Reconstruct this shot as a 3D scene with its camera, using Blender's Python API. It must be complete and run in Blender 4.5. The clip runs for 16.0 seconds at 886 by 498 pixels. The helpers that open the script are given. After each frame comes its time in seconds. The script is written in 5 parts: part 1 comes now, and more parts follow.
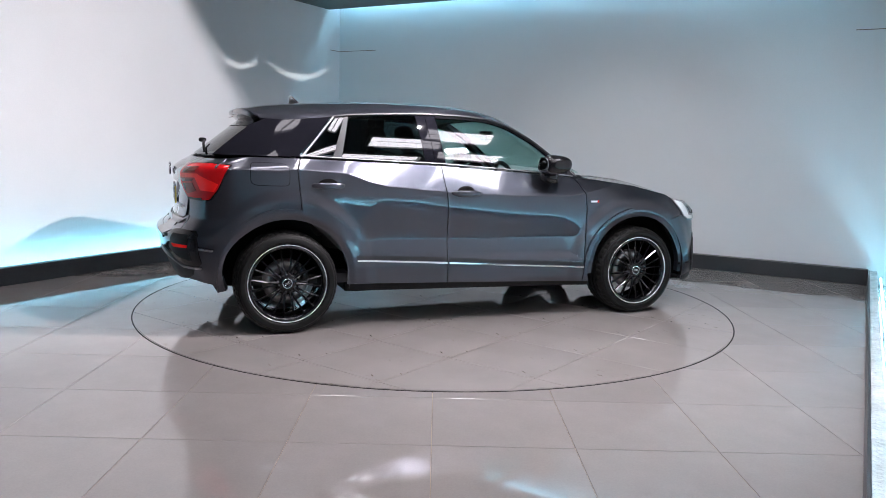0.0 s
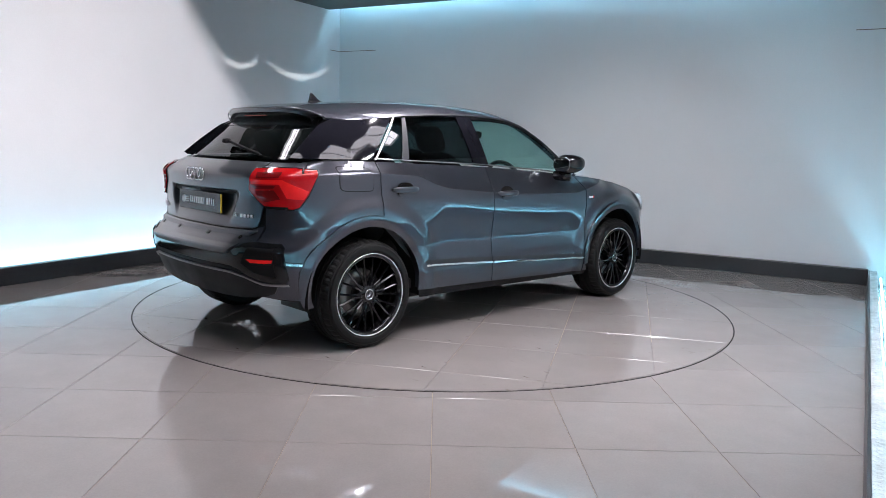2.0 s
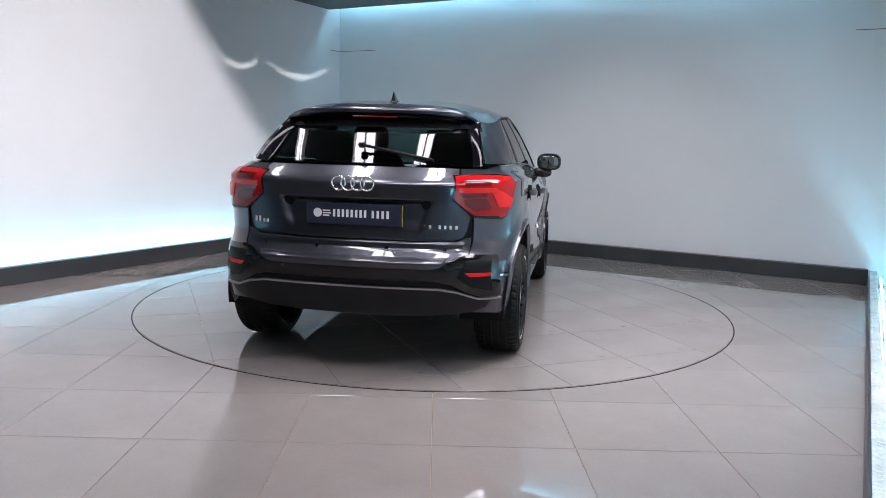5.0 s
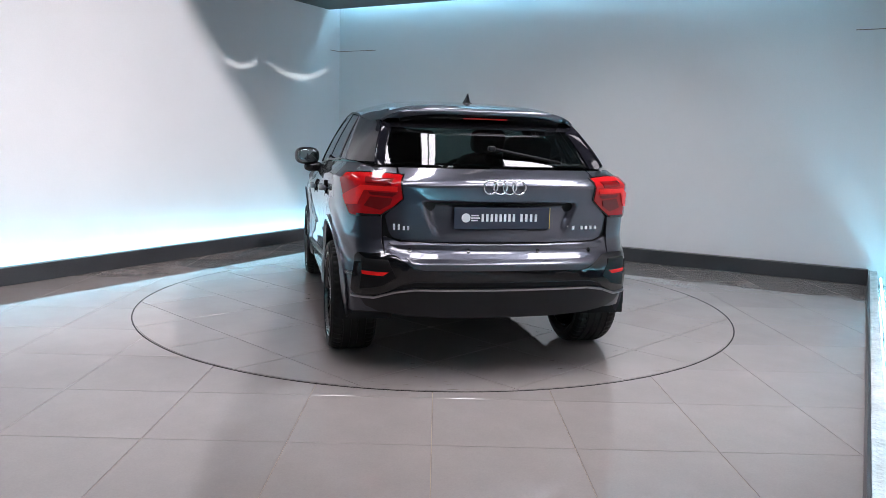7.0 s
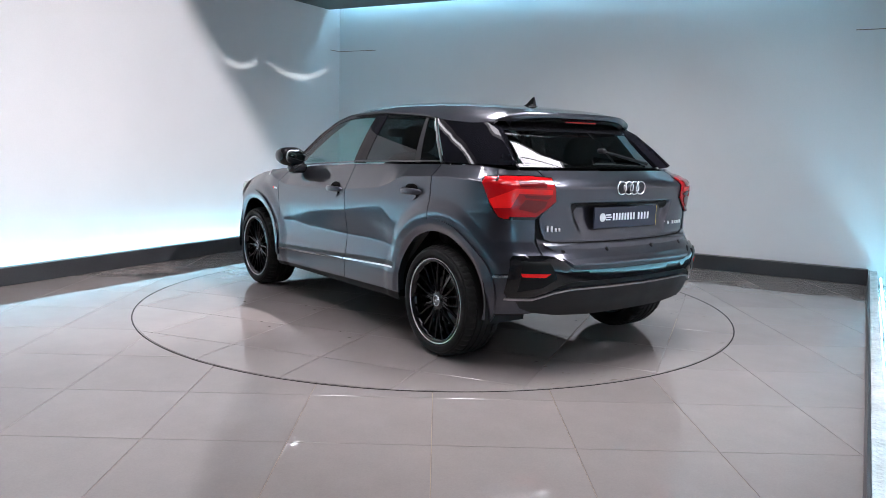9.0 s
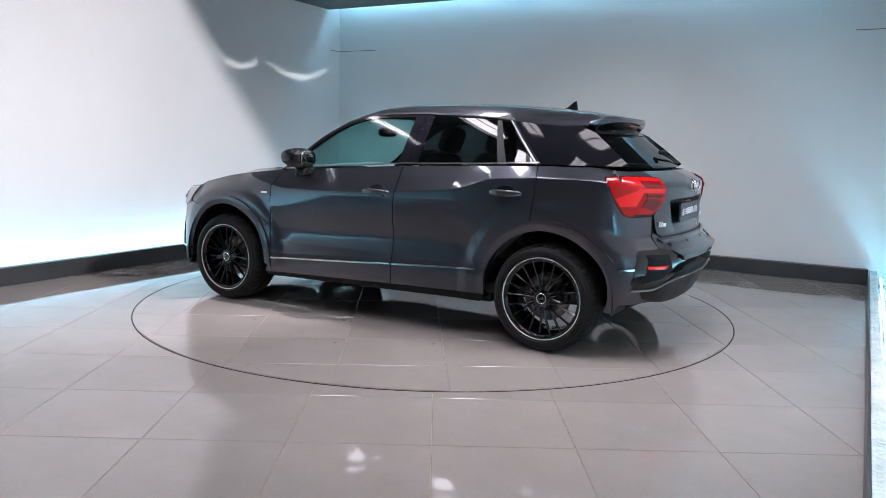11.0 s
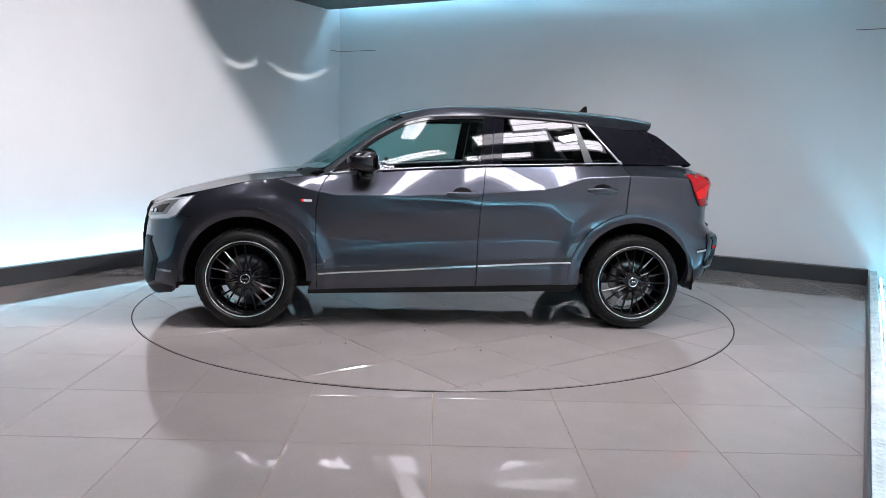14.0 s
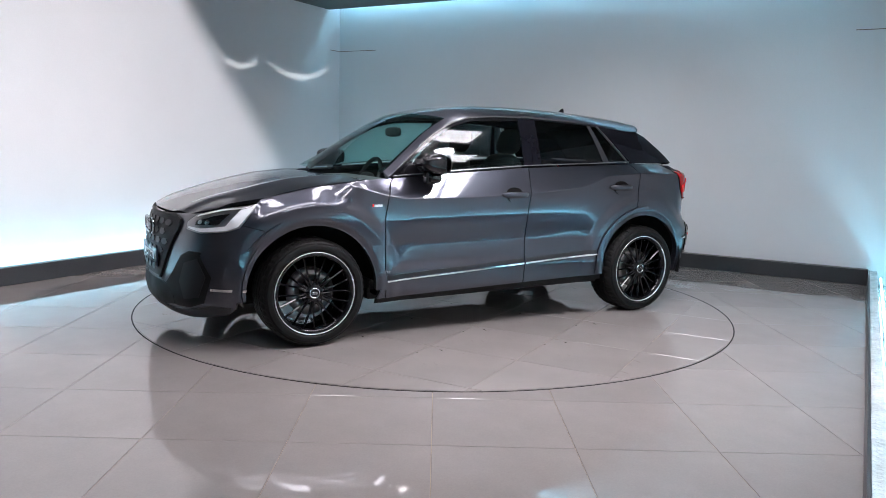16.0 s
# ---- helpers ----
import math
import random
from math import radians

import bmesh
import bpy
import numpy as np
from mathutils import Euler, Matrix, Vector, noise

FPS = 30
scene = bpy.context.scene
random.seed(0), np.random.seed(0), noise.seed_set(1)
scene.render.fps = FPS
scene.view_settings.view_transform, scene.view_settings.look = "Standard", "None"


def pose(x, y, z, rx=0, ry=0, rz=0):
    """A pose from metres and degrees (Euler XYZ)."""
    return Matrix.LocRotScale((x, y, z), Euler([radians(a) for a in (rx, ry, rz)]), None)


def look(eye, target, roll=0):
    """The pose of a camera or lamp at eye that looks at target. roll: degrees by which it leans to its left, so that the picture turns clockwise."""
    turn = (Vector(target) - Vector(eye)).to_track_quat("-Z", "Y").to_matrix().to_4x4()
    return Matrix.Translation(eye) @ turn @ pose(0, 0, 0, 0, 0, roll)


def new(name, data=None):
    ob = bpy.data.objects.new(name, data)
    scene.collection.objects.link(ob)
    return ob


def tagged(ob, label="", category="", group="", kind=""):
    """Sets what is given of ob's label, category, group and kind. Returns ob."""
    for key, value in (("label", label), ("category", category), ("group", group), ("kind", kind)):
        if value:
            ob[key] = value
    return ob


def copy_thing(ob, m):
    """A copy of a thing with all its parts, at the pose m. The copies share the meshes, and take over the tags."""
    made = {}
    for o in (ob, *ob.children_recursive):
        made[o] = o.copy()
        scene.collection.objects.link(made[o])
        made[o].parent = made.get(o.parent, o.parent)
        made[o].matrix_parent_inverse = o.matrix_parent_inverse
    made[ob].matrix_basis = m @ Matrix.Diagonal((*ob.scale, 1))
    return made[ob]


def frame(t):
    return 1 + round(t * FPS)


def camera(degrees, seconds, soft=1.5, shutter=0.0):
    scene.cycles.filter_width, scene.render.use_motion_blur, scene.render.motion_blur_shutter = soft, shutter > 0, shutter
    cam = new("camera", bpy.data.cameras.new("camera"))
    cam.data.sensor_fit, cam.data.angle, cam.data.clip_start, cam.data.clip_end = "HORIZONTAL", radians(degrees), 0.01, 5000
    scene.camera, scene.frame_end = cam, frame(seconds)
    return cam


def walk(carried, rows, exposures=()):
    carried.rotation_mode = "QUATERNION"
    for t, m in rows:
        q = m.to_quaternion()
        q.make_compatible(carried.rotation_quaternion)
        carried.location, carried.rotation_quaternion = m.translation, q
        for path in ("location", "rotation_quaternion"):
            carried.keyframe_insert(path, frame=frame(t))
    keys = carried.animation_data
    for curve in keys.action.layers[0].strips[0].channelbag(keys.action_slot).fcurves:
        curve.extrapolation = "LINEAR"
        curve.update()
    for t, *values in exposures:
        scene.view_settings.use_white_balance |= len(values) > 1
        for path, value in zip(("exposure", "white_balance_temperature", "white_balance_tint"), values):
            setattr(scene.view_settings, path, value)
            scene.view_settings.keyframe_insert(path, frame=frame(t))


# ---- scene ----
# ---- camera: fixed on a stand beside the side wall ----
cam = camera(60.58, 16.0, soft=0.45)
EYE = (Matrix.Translation((0.0, -5.9011, 1.2408)) @ Euler((0, 0, radians(-0.5376))).to_matrix().to_4x4()
       @ Euler((radians(90 - 8.017), 0, 0)).to_matrix().to_4x4() @ pose(0, 0, 0, 0, 0, 1.56))
walk(cam, [(0.0, EYE), (16.0, EYE)])

# ---- world and exposure ----
world = bpy.data.worlds.new("world")
scene.world = world
world.use_nodes = True
world.node_tree.nodes["Background"].inputs[0].default_value = (0.05, 0.055, 0.06, 1)
world.node_tree.nodes["Background"].inputs[1].default_value = 0.05
scene.view_settings.exposure = 0.0


# ---- large lights ----
def spot(name, eye, target, power, angle, blend, radius, colour):
    data = bpy.data.lights.new(name, "SPOT")
    data.energy, data.spot_size, data.spot_blend = power, radians(angle), blend
    data.shadow_soft_size, data.color = radius, colour
    ob = new(name, data)
    ob.matrix_world = look(eye, target)
    return ob


# the walls stand as in the plan below; the wall washers hang under the ceiling
LEFT_AT = Vector((-1.345, 4.413, 0))
LEFT_RUN, LEFT_IN = Vector((-0.4919, -0.8707, 0)), Vector((0.8707, -0.4919, 0))


def on_left_wall(s, z):
    return LEFT_AT + LEFT_RUN * s + Vector((0, 0, z))


WASH = Vector((0.55, -1.20, 2.56))
spot("wall_washer", WASH, (-3.0, 1.0, 0.9), 620, 96, 0.55, 0.010, (1.0, 0.93, 0.98))
# added helper spot, out of view, that throws the two bows of light
SLOT = on_left_wall(1.2, 2.775) + LEFT_IN * 3.7
spot("slot_lamp", SLOT, on_left_wall(1.2, 2.05), 440, 36, 0.1, 0.0018, (1.0, 1.0, 1.0))
spot("back_wall_washer", (0.75, 1.15, 2.68), (2.1, 2.5, 0.15), 24, 84, 1.0, 0.08, (1.0, 0.97, 0.98))


# ---- material helpers ----
def material(name):
    m = bpy.data.materials.new(name)
    m.use_nodes = True
    nt = m.node_tree
    return m, nt, nt.nodes["Principled BSDF"]


def noise_node(nt, scale, detail=4.0, rough=0.55, coord="Object", stretch=None):
    tc = nt.nodes.new("ShaderNodeTexCoord")
    n = nt.nodes.new("ShaderNodeTexNoise")
    n.inputs["Scale"].default_value, n.inputs["Detail"].default_value = scale, detail
    n.inputs["Roughness"].default_value = rough
    out = tc.outputs[coord]
    if stretch:
        mp = nt.nodes.new("ShaderNodeMapping")
        mp.inputs["Scale"].default_value = stretch
        nt.links.new(out, mp.inputs[0])
        out = mp.outputs[0]
    nt.links.new(out, n.inputs["Vector"])
    return n.outputs["Fac"]


def ramp(nt, fac, a, b, lo=0.3, hi=0.7):
    r = nt.nodes.new("ShaderNodeValToRGB")
    r.color_ramp.elements[0].position, r.color_ramp.elements[1].position = lo, hi
    r.color_ramp.elements[0].color, r.color_ramp.elements[1].color = (*a, 1), (*b, 1)
    nt.links.new(fac, r.inputs[0])
    return r.outputs[0]


def mix(nt, fac, a, b, mode="MIX"):
    n = nt.nodes.new("ShaderNodeMix")
    n.data_type, n.blend_type = "RGBA", mode
    for sock, value in ((n.inputs[0], fac), (n.inputs[6], a), (n.inputs[7], b)):
        if isinstance(value, (int, float)):
            sock.default_value = value
        elif isinstance(value, tuple):
            sock.default_value = (*value, 1)
        else:
            nt.links.new(value, sock)
    return n.outputs[2]


def bump(nt, bsdf, fac, strength, distance):
    b = nt.nodes.new("ShaderNodeBump")
    b.inputs["Strength"].default_value, b.inputs["Distance"].default_value = strength, distance
    nt.links.new(fac, b.inputs["Height"])
    nt.links.new(b.outputs[0], bsdf.inputs["Normal"])


def varied(name, a, b, rough, scale=3.0, fine=60.0, metal=0.0, relief=0.15, depth=0.002, spread=0.08, coat=0.0):
    """Two-scale variation of colour and gloss with a fine relief."""
    m, nt, p = material(name)
    big, small = noise_node(nt, scale), noise_node(nt, fine, 3.0)
    col = mix(nt, 0.35, ramp(nt, big, a, b), ramp(nt, small, a, b))
    nt.links.new(col, p.inputs["Base Color"])
    rr = ramp(nt, big, (max(rough - spread, 0.02),) * 3, (rough + spread,) * 3)
    nt.links.new(rr, p.inputs["Roughness"])
    p.inputs["Metallic"].default_value = metal
    p.inputs["Coat Weight"].default_value = coat
    p.inputs["Coat Roughness"].default_value = 0.03
    if relief:
        bump(nt, p, small, relief, depth)
    return m


def glow(name, colour, strength):
    m, nt, p = material(name)
    p.inputs["Base Color"].default_value = (*colour, 1)
    p.inputs["Emission Color"].default_value = (*colour, 1)
    p.inputs["Emission Strength"].default_value = strength
    return m


# ---- mesh helpers ----
def link_mesh(name, bm, mat, smooth=False):
    me = bpy.data.meshes.new(name)
    bmesh.ops.recalc_face_normals(bm, faces=bm.faces)
    bm.to_mesh(me)
    bm.free()
    for m in (mat if isinstance(mat, (list, tuple)) else [mat]):
        me.materials.append(m)
    if smooth:
        me.polygons.foreach_set("use_smooth", [True] * len(me.polygons))
    return new(name, me)


def part(name, bm, mat, parent, label="", smooth=False):
    ob = link_mesh(name, bm, mat, smooth)
    ob.parent = parent
    return tagged(ob, label)


def prism(points, z0, z1, bm=None):
    """An upright prism over a plan polygon."""
    bm = bm or bmesh.new()
    lo = [bm.verts.new((x, y, z0)) for x, y in points]
    hi = [bm.verts.new((x, y, z1)) for x, y in points]
    n = len(points)
    bm.faces.new(lo[::-1])
    bm.faces.new(hi)
    for i in range(n):
        bm.faces.new((lo[i], lo[(i + 1) % n], hi[(i + 1) % n], hi[i]))
    return bm


def box(x0, x1, y0, y1, z0, z1, bm=None, bevel=0.0):
    b2 = prism([(x0, y0), (x1, y0), (x1, y1), (x0, y1)], z0, z1)
    if bevel:
        bmesh.ops.bevel(b2, geom=list(b2.edges), offset=bevel, segments=2, affect="EDGES", profile=0.5)
    if bm is None:
        return b2
    me = bpy.data.meshes.new("tmp")
    b2.to_mesh(me)
    b2.free()
    bm.from_mesh(me)
    bpy.data.meshes.remove(me)
    return bm


def place(bm, m):
    bmesh.ops.transform(bm, matrix=m, verts=bm.verts)
    return bm


def lathe(profile, n, bm=None, axis="Y"):
    """Turn a closed profile of (radius, offset) about the wheel's axis."""
    bm = bm or bmesh.new()
    rings = []
    for i in range(n):
        a = 2 * math.pi * i / n
        rings.append([bm.verts.new((r * math.cos(a), o, r * math.sin(a))) for r, o in profile])
    m = len(profile)
    for i in range(n):
        r0, r1 = rings[i], rings[(i + 1) % n]
        for j in range(m):
            bm.faces.new((r0[j], r0[(j + 1) % m], r1[(j + 1) % m], r1[j]))
    return bm


def blob(c, r, e=0.6, n=20, m=12, shape=None):
    """A rounded block: a superellipsoid of radii r; shape may move its points."""
    bm = bmesh.new()

    def f(v):
        return math.copysign(abs(v) ** e, v)
    rows = []
    for j in range(m + 1):
        b = -math.pi / 2 + math.pi * j / m
        row = []
        for i in range(n):
            a = 2 * math.pi * i / n
            p = Vector((f(math.cos(b)) * f(math.cos(a)) * r[0], f(math.cos(b)) * f(math.sin(a)) * r[1], f(math.sin(b)) * r[2]))
            if shape:
                p = shape(p)
            row.append(bm.verts.new(p + Vector(c)))
        rows.append(row)
    for r0, r1 in zip(rows, rows[1:]):
        for i in range(n):
            bm.faces.new((r0[i], r0[(i + 1) % n], r1[(i + 1) % n], r1[i]))
    bmesh.ops.remove_doubles(bm, verts=bm.verts, dist=1e-5)
    return bm


def tube(points, r, closed=False, n=8, bm=None):
    bm = bm or bmesh.new()
    pts = [Vector(p) for p in points]
    rings, k = [], len(pts)
    for i, p in enumerate(pts):
        a = pts[i - 1] if (i or closed) else p
        b = pts[(i + 1) % k] if (i < k - 1 or closed) else p
        d = (b - a).normalized()
        u = d.orthogonal().normalized() if abs(d.z) > 0.9 else d.cross(Vector((0, 0, 1))).normalized()
        v = d.cross(u)
        rings.append([bm.verts.new(p + (u * math.cos(2 * math.pi * q / n) + v * math.sin(2 * math.pi * q / n)) * r) for q in range(n)])
    for i in range(k if closed else k - 1):
        r0, r1 = rings[i], rings[(i + 1) % k]
        for q in range(n):
            bm.faces.new((r0[q], r0[(q + 1) % n], r1[(q + 1) % n], r1[q]))
    if not closed:
        bm.faces.new(rings[0])
        bm.faces.new(rings[-1][::-1])
    return bm


# ---- materials of the room ----
WALL = varied("white_wall_paint", (0.70, 0.71, 0.72), (0.77, 0.77, 0.78), 0.45, 0.8, 90.0, relief=0.08, depth=0.001)
CEIL = varied("ceiling_paint", (0.10, 0.096, 0.09), (0.14, 0.135, 0.127), 0.7, 1.2, 50.0)
PLINTH = varied("dark_grey_plinth_paint", (0.026, 0.028, 0.031), (0.045, 0.048, 0.052), 0.38, 2.5, 70.0)
PLASTER = varied("chipped_white_plaster", (0.38, 0.40, 0.40), (0.72, 0.73, 0.72), 0.8, 9.0, 40.0, relief=0.9, depth=0.012)
CYAN = glow("cyan_led", (0.25, 0.74, 1.0), 64.0)
CYAN_SIDE = glow("cyan_side_led", (0.25, 0.74, 1.0), 90.0)
COVE = glow("cove_led", (0.30, 0.70, 0.98), 58.0)
GREYWALL = varied("pale_grey_wall_paint", (0.28, 0.28, 0.285), (0.33, 0.33, 0.335), 0.6, 1.0, 60.0)
TUBE = glow("lamp_tube", (0.965, 0.92, 1.0), 20.5)
FLOOD = glow("flood_face", (0.93, 0.96, 1.0), 330.0)
CASE = varied("grey_lamp_housing", (0.30, 0.30, 0.30), (0.40, 0.40, 0.40), 0.5)
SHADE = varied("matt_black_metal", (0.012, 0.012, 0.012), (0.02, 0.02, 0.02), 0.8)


def tile_material(name, a, b):
    m, nt, p = material(name)
    info = nt.nodes.new("ShaderNodeObjectInfo")
    cloud = noise_node(nt, 1.6, 6.0, 0.6)
    fine = noise_node(nt, 140.0, 2.0)
    col = mix(nt, 0.3, ramp(nt, cloud, a, b, 0.35, 0.7), ramp(nt, fine, a, b))
    tone = nt.nodes.new("ShaderNodeMapRange")
    tone.inputs[3].default_value, tone.inputs[4].default_value = 0.965, 1.03
    nt.links.new(info.outputs["Random"], tone.inputs[0])
    rgb = nt.nodes.new("ShaderNodeCombineColor")
    for i in range(3):
        nt.links.new(tone.outputs[0], rgb.inputs[i])
    col = mix(nt, 1.0, col, rgb.outputs[0], "MULTIPLY")
    # scuffs and dust
    scuff = noise_node(nt, 7.0, 8.0, 0.7, stretch=(1.0, 3.0, 1.0))
    dirt = ramp(nt, scuff, (0, 0, 0), (1, 1, 1), 0.66, 0.80)
    col = mix(nt, dirt, col, (a[0] * 0.75, a[1] * 0.7, a[2] * 0.65))
    mark = noise_node(nt, 11.0, 3.0, 0.5, stretch=(2.2, 0.8, 1.0))
    patch = noise_node(nt, 0.9, 2.0)
    spots = mix(nt, 1.0, ramp(nt, mark, (0, 0, 0), (1, 1, 1), 0.64, 0.72), ramp(nt, patch, (0, 0, 0), (1, 1, 1), 0.50, 0.62), "MULTIPLY")
    col = mix(nt, spots, col, (a[0] * 0.52, a[1] * 0.46, a[2] * 0.40))
    nt.links.new(col, p.inputs["Base Color"])
    rr = ramp(nt, noise_node(nt, 4.0, 5.0), (0.022,) * 3, (0.070,) * 3, 0.35, 0.75)
    nt.links.new(rr, p.inputs["Roughness"])
    p.inputs["IOR"].default_value = 2.0
    bump(nt, p, noise_node(nt, 3.0, 2.0), 0.05, 0.002)
    return m


TILE = tile_material("polished_grey_porcelain", (0.268, 0.240, 0.226), (0.332, 0.299, 0.282))
GROUT = varied("tan_grout", (0.25, 0.19, 0.14), (0.33, 0.26, 0.20), 0.85, 20.0, 150.0)
SEAL = varied("black_seal", (0.004, 0.004, 0.004), (0.010, 0.009, 0.009), 0.95, 30.0, 120.0)
SEAL.node_tree.nodes["Principled BSDF"].inputs["Specular IOR Level"].default_value = 0.05

# ---- the room: a rectangle turned against the view ----
LDIR = Vector((-0.4919, -0.8707, 0))    # along the left wall, from the corner to the camera's side
BDIR = Vector((0.8680, -0.4966, 0))     # along the back wall
RDIR = Vector((-0.4919, -0.8707, 0))    # along the side wall beside the camera
LN, BN, RN = Vector((-0.8707, 0.4919, 0)), Vector((0.4966, 0.8680, 0)), Vector((0.8707, -0.4919, 0))   # outward
PC = Vector((-1.158, 4.189, 0))            # inner plinth corner, left and back
PR = Vector((4.108, 1.176, 0))           # inner plinth corner, back and side
GL, GB, GR = 0.27, 0.10, 0.17            # the walls stand behind the plinth
WC = PC + LN * GL + BN * GB
WR = PR + RN * GR + BN * GB
PH, TOP = 0.145, 2.89
WL = WC + LDIR * 11.6
WRF = WR + RDIR * 9.6


def strip(p, q, n, d0, d1, z0, z1, bm=None):
    """A bar along p-q, from d0 to d1 outward along n."""
    a, b, c, d = p + n * d0, q + n * d0, q + n * d1, p + n * d1
    return prism([(v.x, v.y) for v in (a, b, c, d)], z0, z1, bm)


def setting(ob, label, category):
    return tagged(ob, label, category, kind="structure")


wl = setting(link_mesh("wall_left", strip(WC + LDIR * -0.0, WL, LN, 0, 0.15, 0, 3.4), WALL), "smooth white painted wall lit by a strip lamp at its foot", "wall")
wb = setting(link_mesh("wall_back", strip(WC - BDIR * 0.2, WR + BDIR * 0.3, BN, 0, 0.15, 0, 3.4), WALL), "smooth white painted back wall with a panel joint", "wall")
wr = setting(link_mesh("wall_side", strip(WR, WRF, RN, 0, 0.15, 0, 3.4), WALL), "white painted side wall behind a lit plinth", "wall")
wf = setting(link_mesh("wall_front", strip(WL + LDIR * -0.3, WRF + LDIR * -0.3, LDIR, 0, 0.15, 0, 3.4), GREYWALL), "plain grey wall behind the camera", "wall")
ceiling = link_mesh("ceiling", strip(WC - BDIR * 0.3 - BN * 0.22, WR + BDIR * 0.4 - BN * 0.22, -BN, 0, 13.5, TOP, TOP + 0.08), CEIL)
setting(ceiling, "dark painted ceiling with a lit gap at the back wall", "ceiling")
roof = setting(link_mesh("ceiling_upper", strip(WC - BDIR * 0.5 + BN * 0.2, WR + BDIR * 0.5 + BN * 0.2, -BN, 0, 14.0, 3.4, 3.46), CEIL), "upper slab that closes the lit ceiling gap", "ceiling")

def plinth(name, p, q, n, d1):
    bm = strip(p, q, n, 0, d1, 0, PH)
    return setting(link_mesh(name, bm, PLINTH), "dark grey painted plinth along the foot of the wall", "plinth")


plinth("plinth_left", PC, PC + LDIR * 11.3, LN, 0.07)
plinth("plinth_back", PC, PR, BN, 0.098)
side = plinth("plinth_side", PR, PR + RDIR * 9.4, RN, 0.012)

# rough plaster top of the plinth beside the camera
bm = bmesh.new()
n_seg = 260
rows = []
for i in range(n_seg + 1):
    o = PR + RDIR * (9.4 * i / n_seg)
    row = []
    for j, d in enumerate((0.014, 0.014, 0.03, 0.045, 0.06, 0.072)):
        q = o + RN * (d + (0 if j < 2 else 0.006 * noise.noise((i * 0.37, j * 2.0, 5.0))))
        z = 0.0 if j == 0 else PH - 0.004 + 0.006 * noise.noise((i * 0.21, j * 1.3, 1.0))
        row.append(bm.verts.new((q.x, q.y, z)))
    rows.append(row)
for r0, r1 in zip(rows, rows[1:]):
    for j in range(5):
        bm.faces.new((r0[j], r0[j + 1], r1[j + 1], r1[j]))
ledge = setting(link_mesh("plinth_ledge", bm, PLASTER), "rough chipped white plaster top of the plinth", "ledge")

def led(name, p, q, n, d, z, h=0.012, mat=None, label="glowing cyan strip lamp behind the plinth"):
    return tagged(link_mesh(name, strip(p, q, n, d, d + 0.012, z, z + h), mat or CYAN), label, "strip lamp")


led("led_strip", PC + LDIR * 0.1, PC + LDIR * 11.2, LN, 0.12, 0.085)
led("led_strip", PR + RDIR * 0.1, PR + RDIR * 9.2, RN, 0.10, 0.085, mat=CYAN_SIDE)
led("led_strip", WC + BDIR * 0.1, WC + BDIR * 5.9, -BN, 0.10, 3.05, mat=COVE, label="glowing cyan strip lamp above the ceiling edge")

# panel joint in the walls
JOINT = varied("joint_shadow", (0.16, 0.10, 0.08), (0.25, 0.17, 0.14), 0.8)


# ---- ceiling lamps ----
def panel_lamp(centre, along, length, wide=0.25):
    a = math.degrees(math.atan2(along[1], along[0]))
    lamp = link_mesh("panel_lamp", box(-length / 2, length / 2, -wide / 2, wide / 2, 0.03, 0.08, bevel=0.006), CASE)
    lamp.matrix_basis = pose(centre[0], centre[1], TOP - 0.08, 0, 0, a)
    tagged(lamp, "long white panel lamp under the ceiling", "ceiling lamp", group="ceiling panel lamps")
    for y in (-wide / 4, wide / 4):
        part("diffuser", box(-length / 2 + 0.02, length / 2 - 0.02, y - wide / 4 + 0.012, y + wide / 4 - 0.012, 0.018, 0.030), TUBE, lamp, "glowing white diffuser")
    # skirts and end caps are added to cut the light towards the walls
    for y in (-wide / 2, wide / 2):
        part("reflector", box(-length / 2, length / 2, y - 0.004, y + 0.004, -0.03, 0.06), CASE, lamp, "grey side skirt added to keep light off the walls")
    for x in (-length / 2, length / 2):
        part("end_cap", box(x - 0.006, x + 0.006, -wide / 2, wide / 2, -0.03, 0.06), CASE, lamp)
    return lamp


for c, d, w in (((1.25, -1.30), (0.94, 0.35), 0.36), ((1.80, -1.86), (0.94, 0.35), 0.36), ((0.88, -1.78), (0.94, 0.35), 0.36),
                ((-0.82, -1.10), (0.12, 1.0), 0.22), ((-0.08, -1.22), (0.12, 1.0), 0.22), ((-1.82, -0.75), (0.12, 1.0), 0.16), ((0.1, 0.1), (0.5, 0.85), 0.25),
                ((0.90, -2.45), (0.94, 0.35), 0.25), ((-0.08, -2.50), (0.80, 0.60), 0.25), ((-1.0, -2.45), (0.80, 0.60), 0.25),
                ((0.35, -3.25), (0.80, 0.60), 0.25), ((-0.6, -3.1), (0.80, 0.60), 0.25)):
    panel_lamp(c, d, 1.30 if d[0] == 0.12 else 0.84, w)

flood = link_mesh("floodlight", place(box(-0.15, 0.15, -0.10, 0.10, 0.0, 0.09, bevel=0.012), pose(0, 0, 0)), CASE)
flood.matrix_basis = Matrix.Translation((1.47, -1.64, TOP - 0.16)) @ Vector((-0.5, 0.55, -0.9)).to_track_quat("-Z", "Y").to_matrix().to_4x4()
tagged(flood, "bright square floodlight under the ceiling", "floodlight")
part("lamp_face", box(-0.11, 0.11, -0.065, 0.065, -0.012, -0.002), FLOOD, flood, "glaring white lamp face")


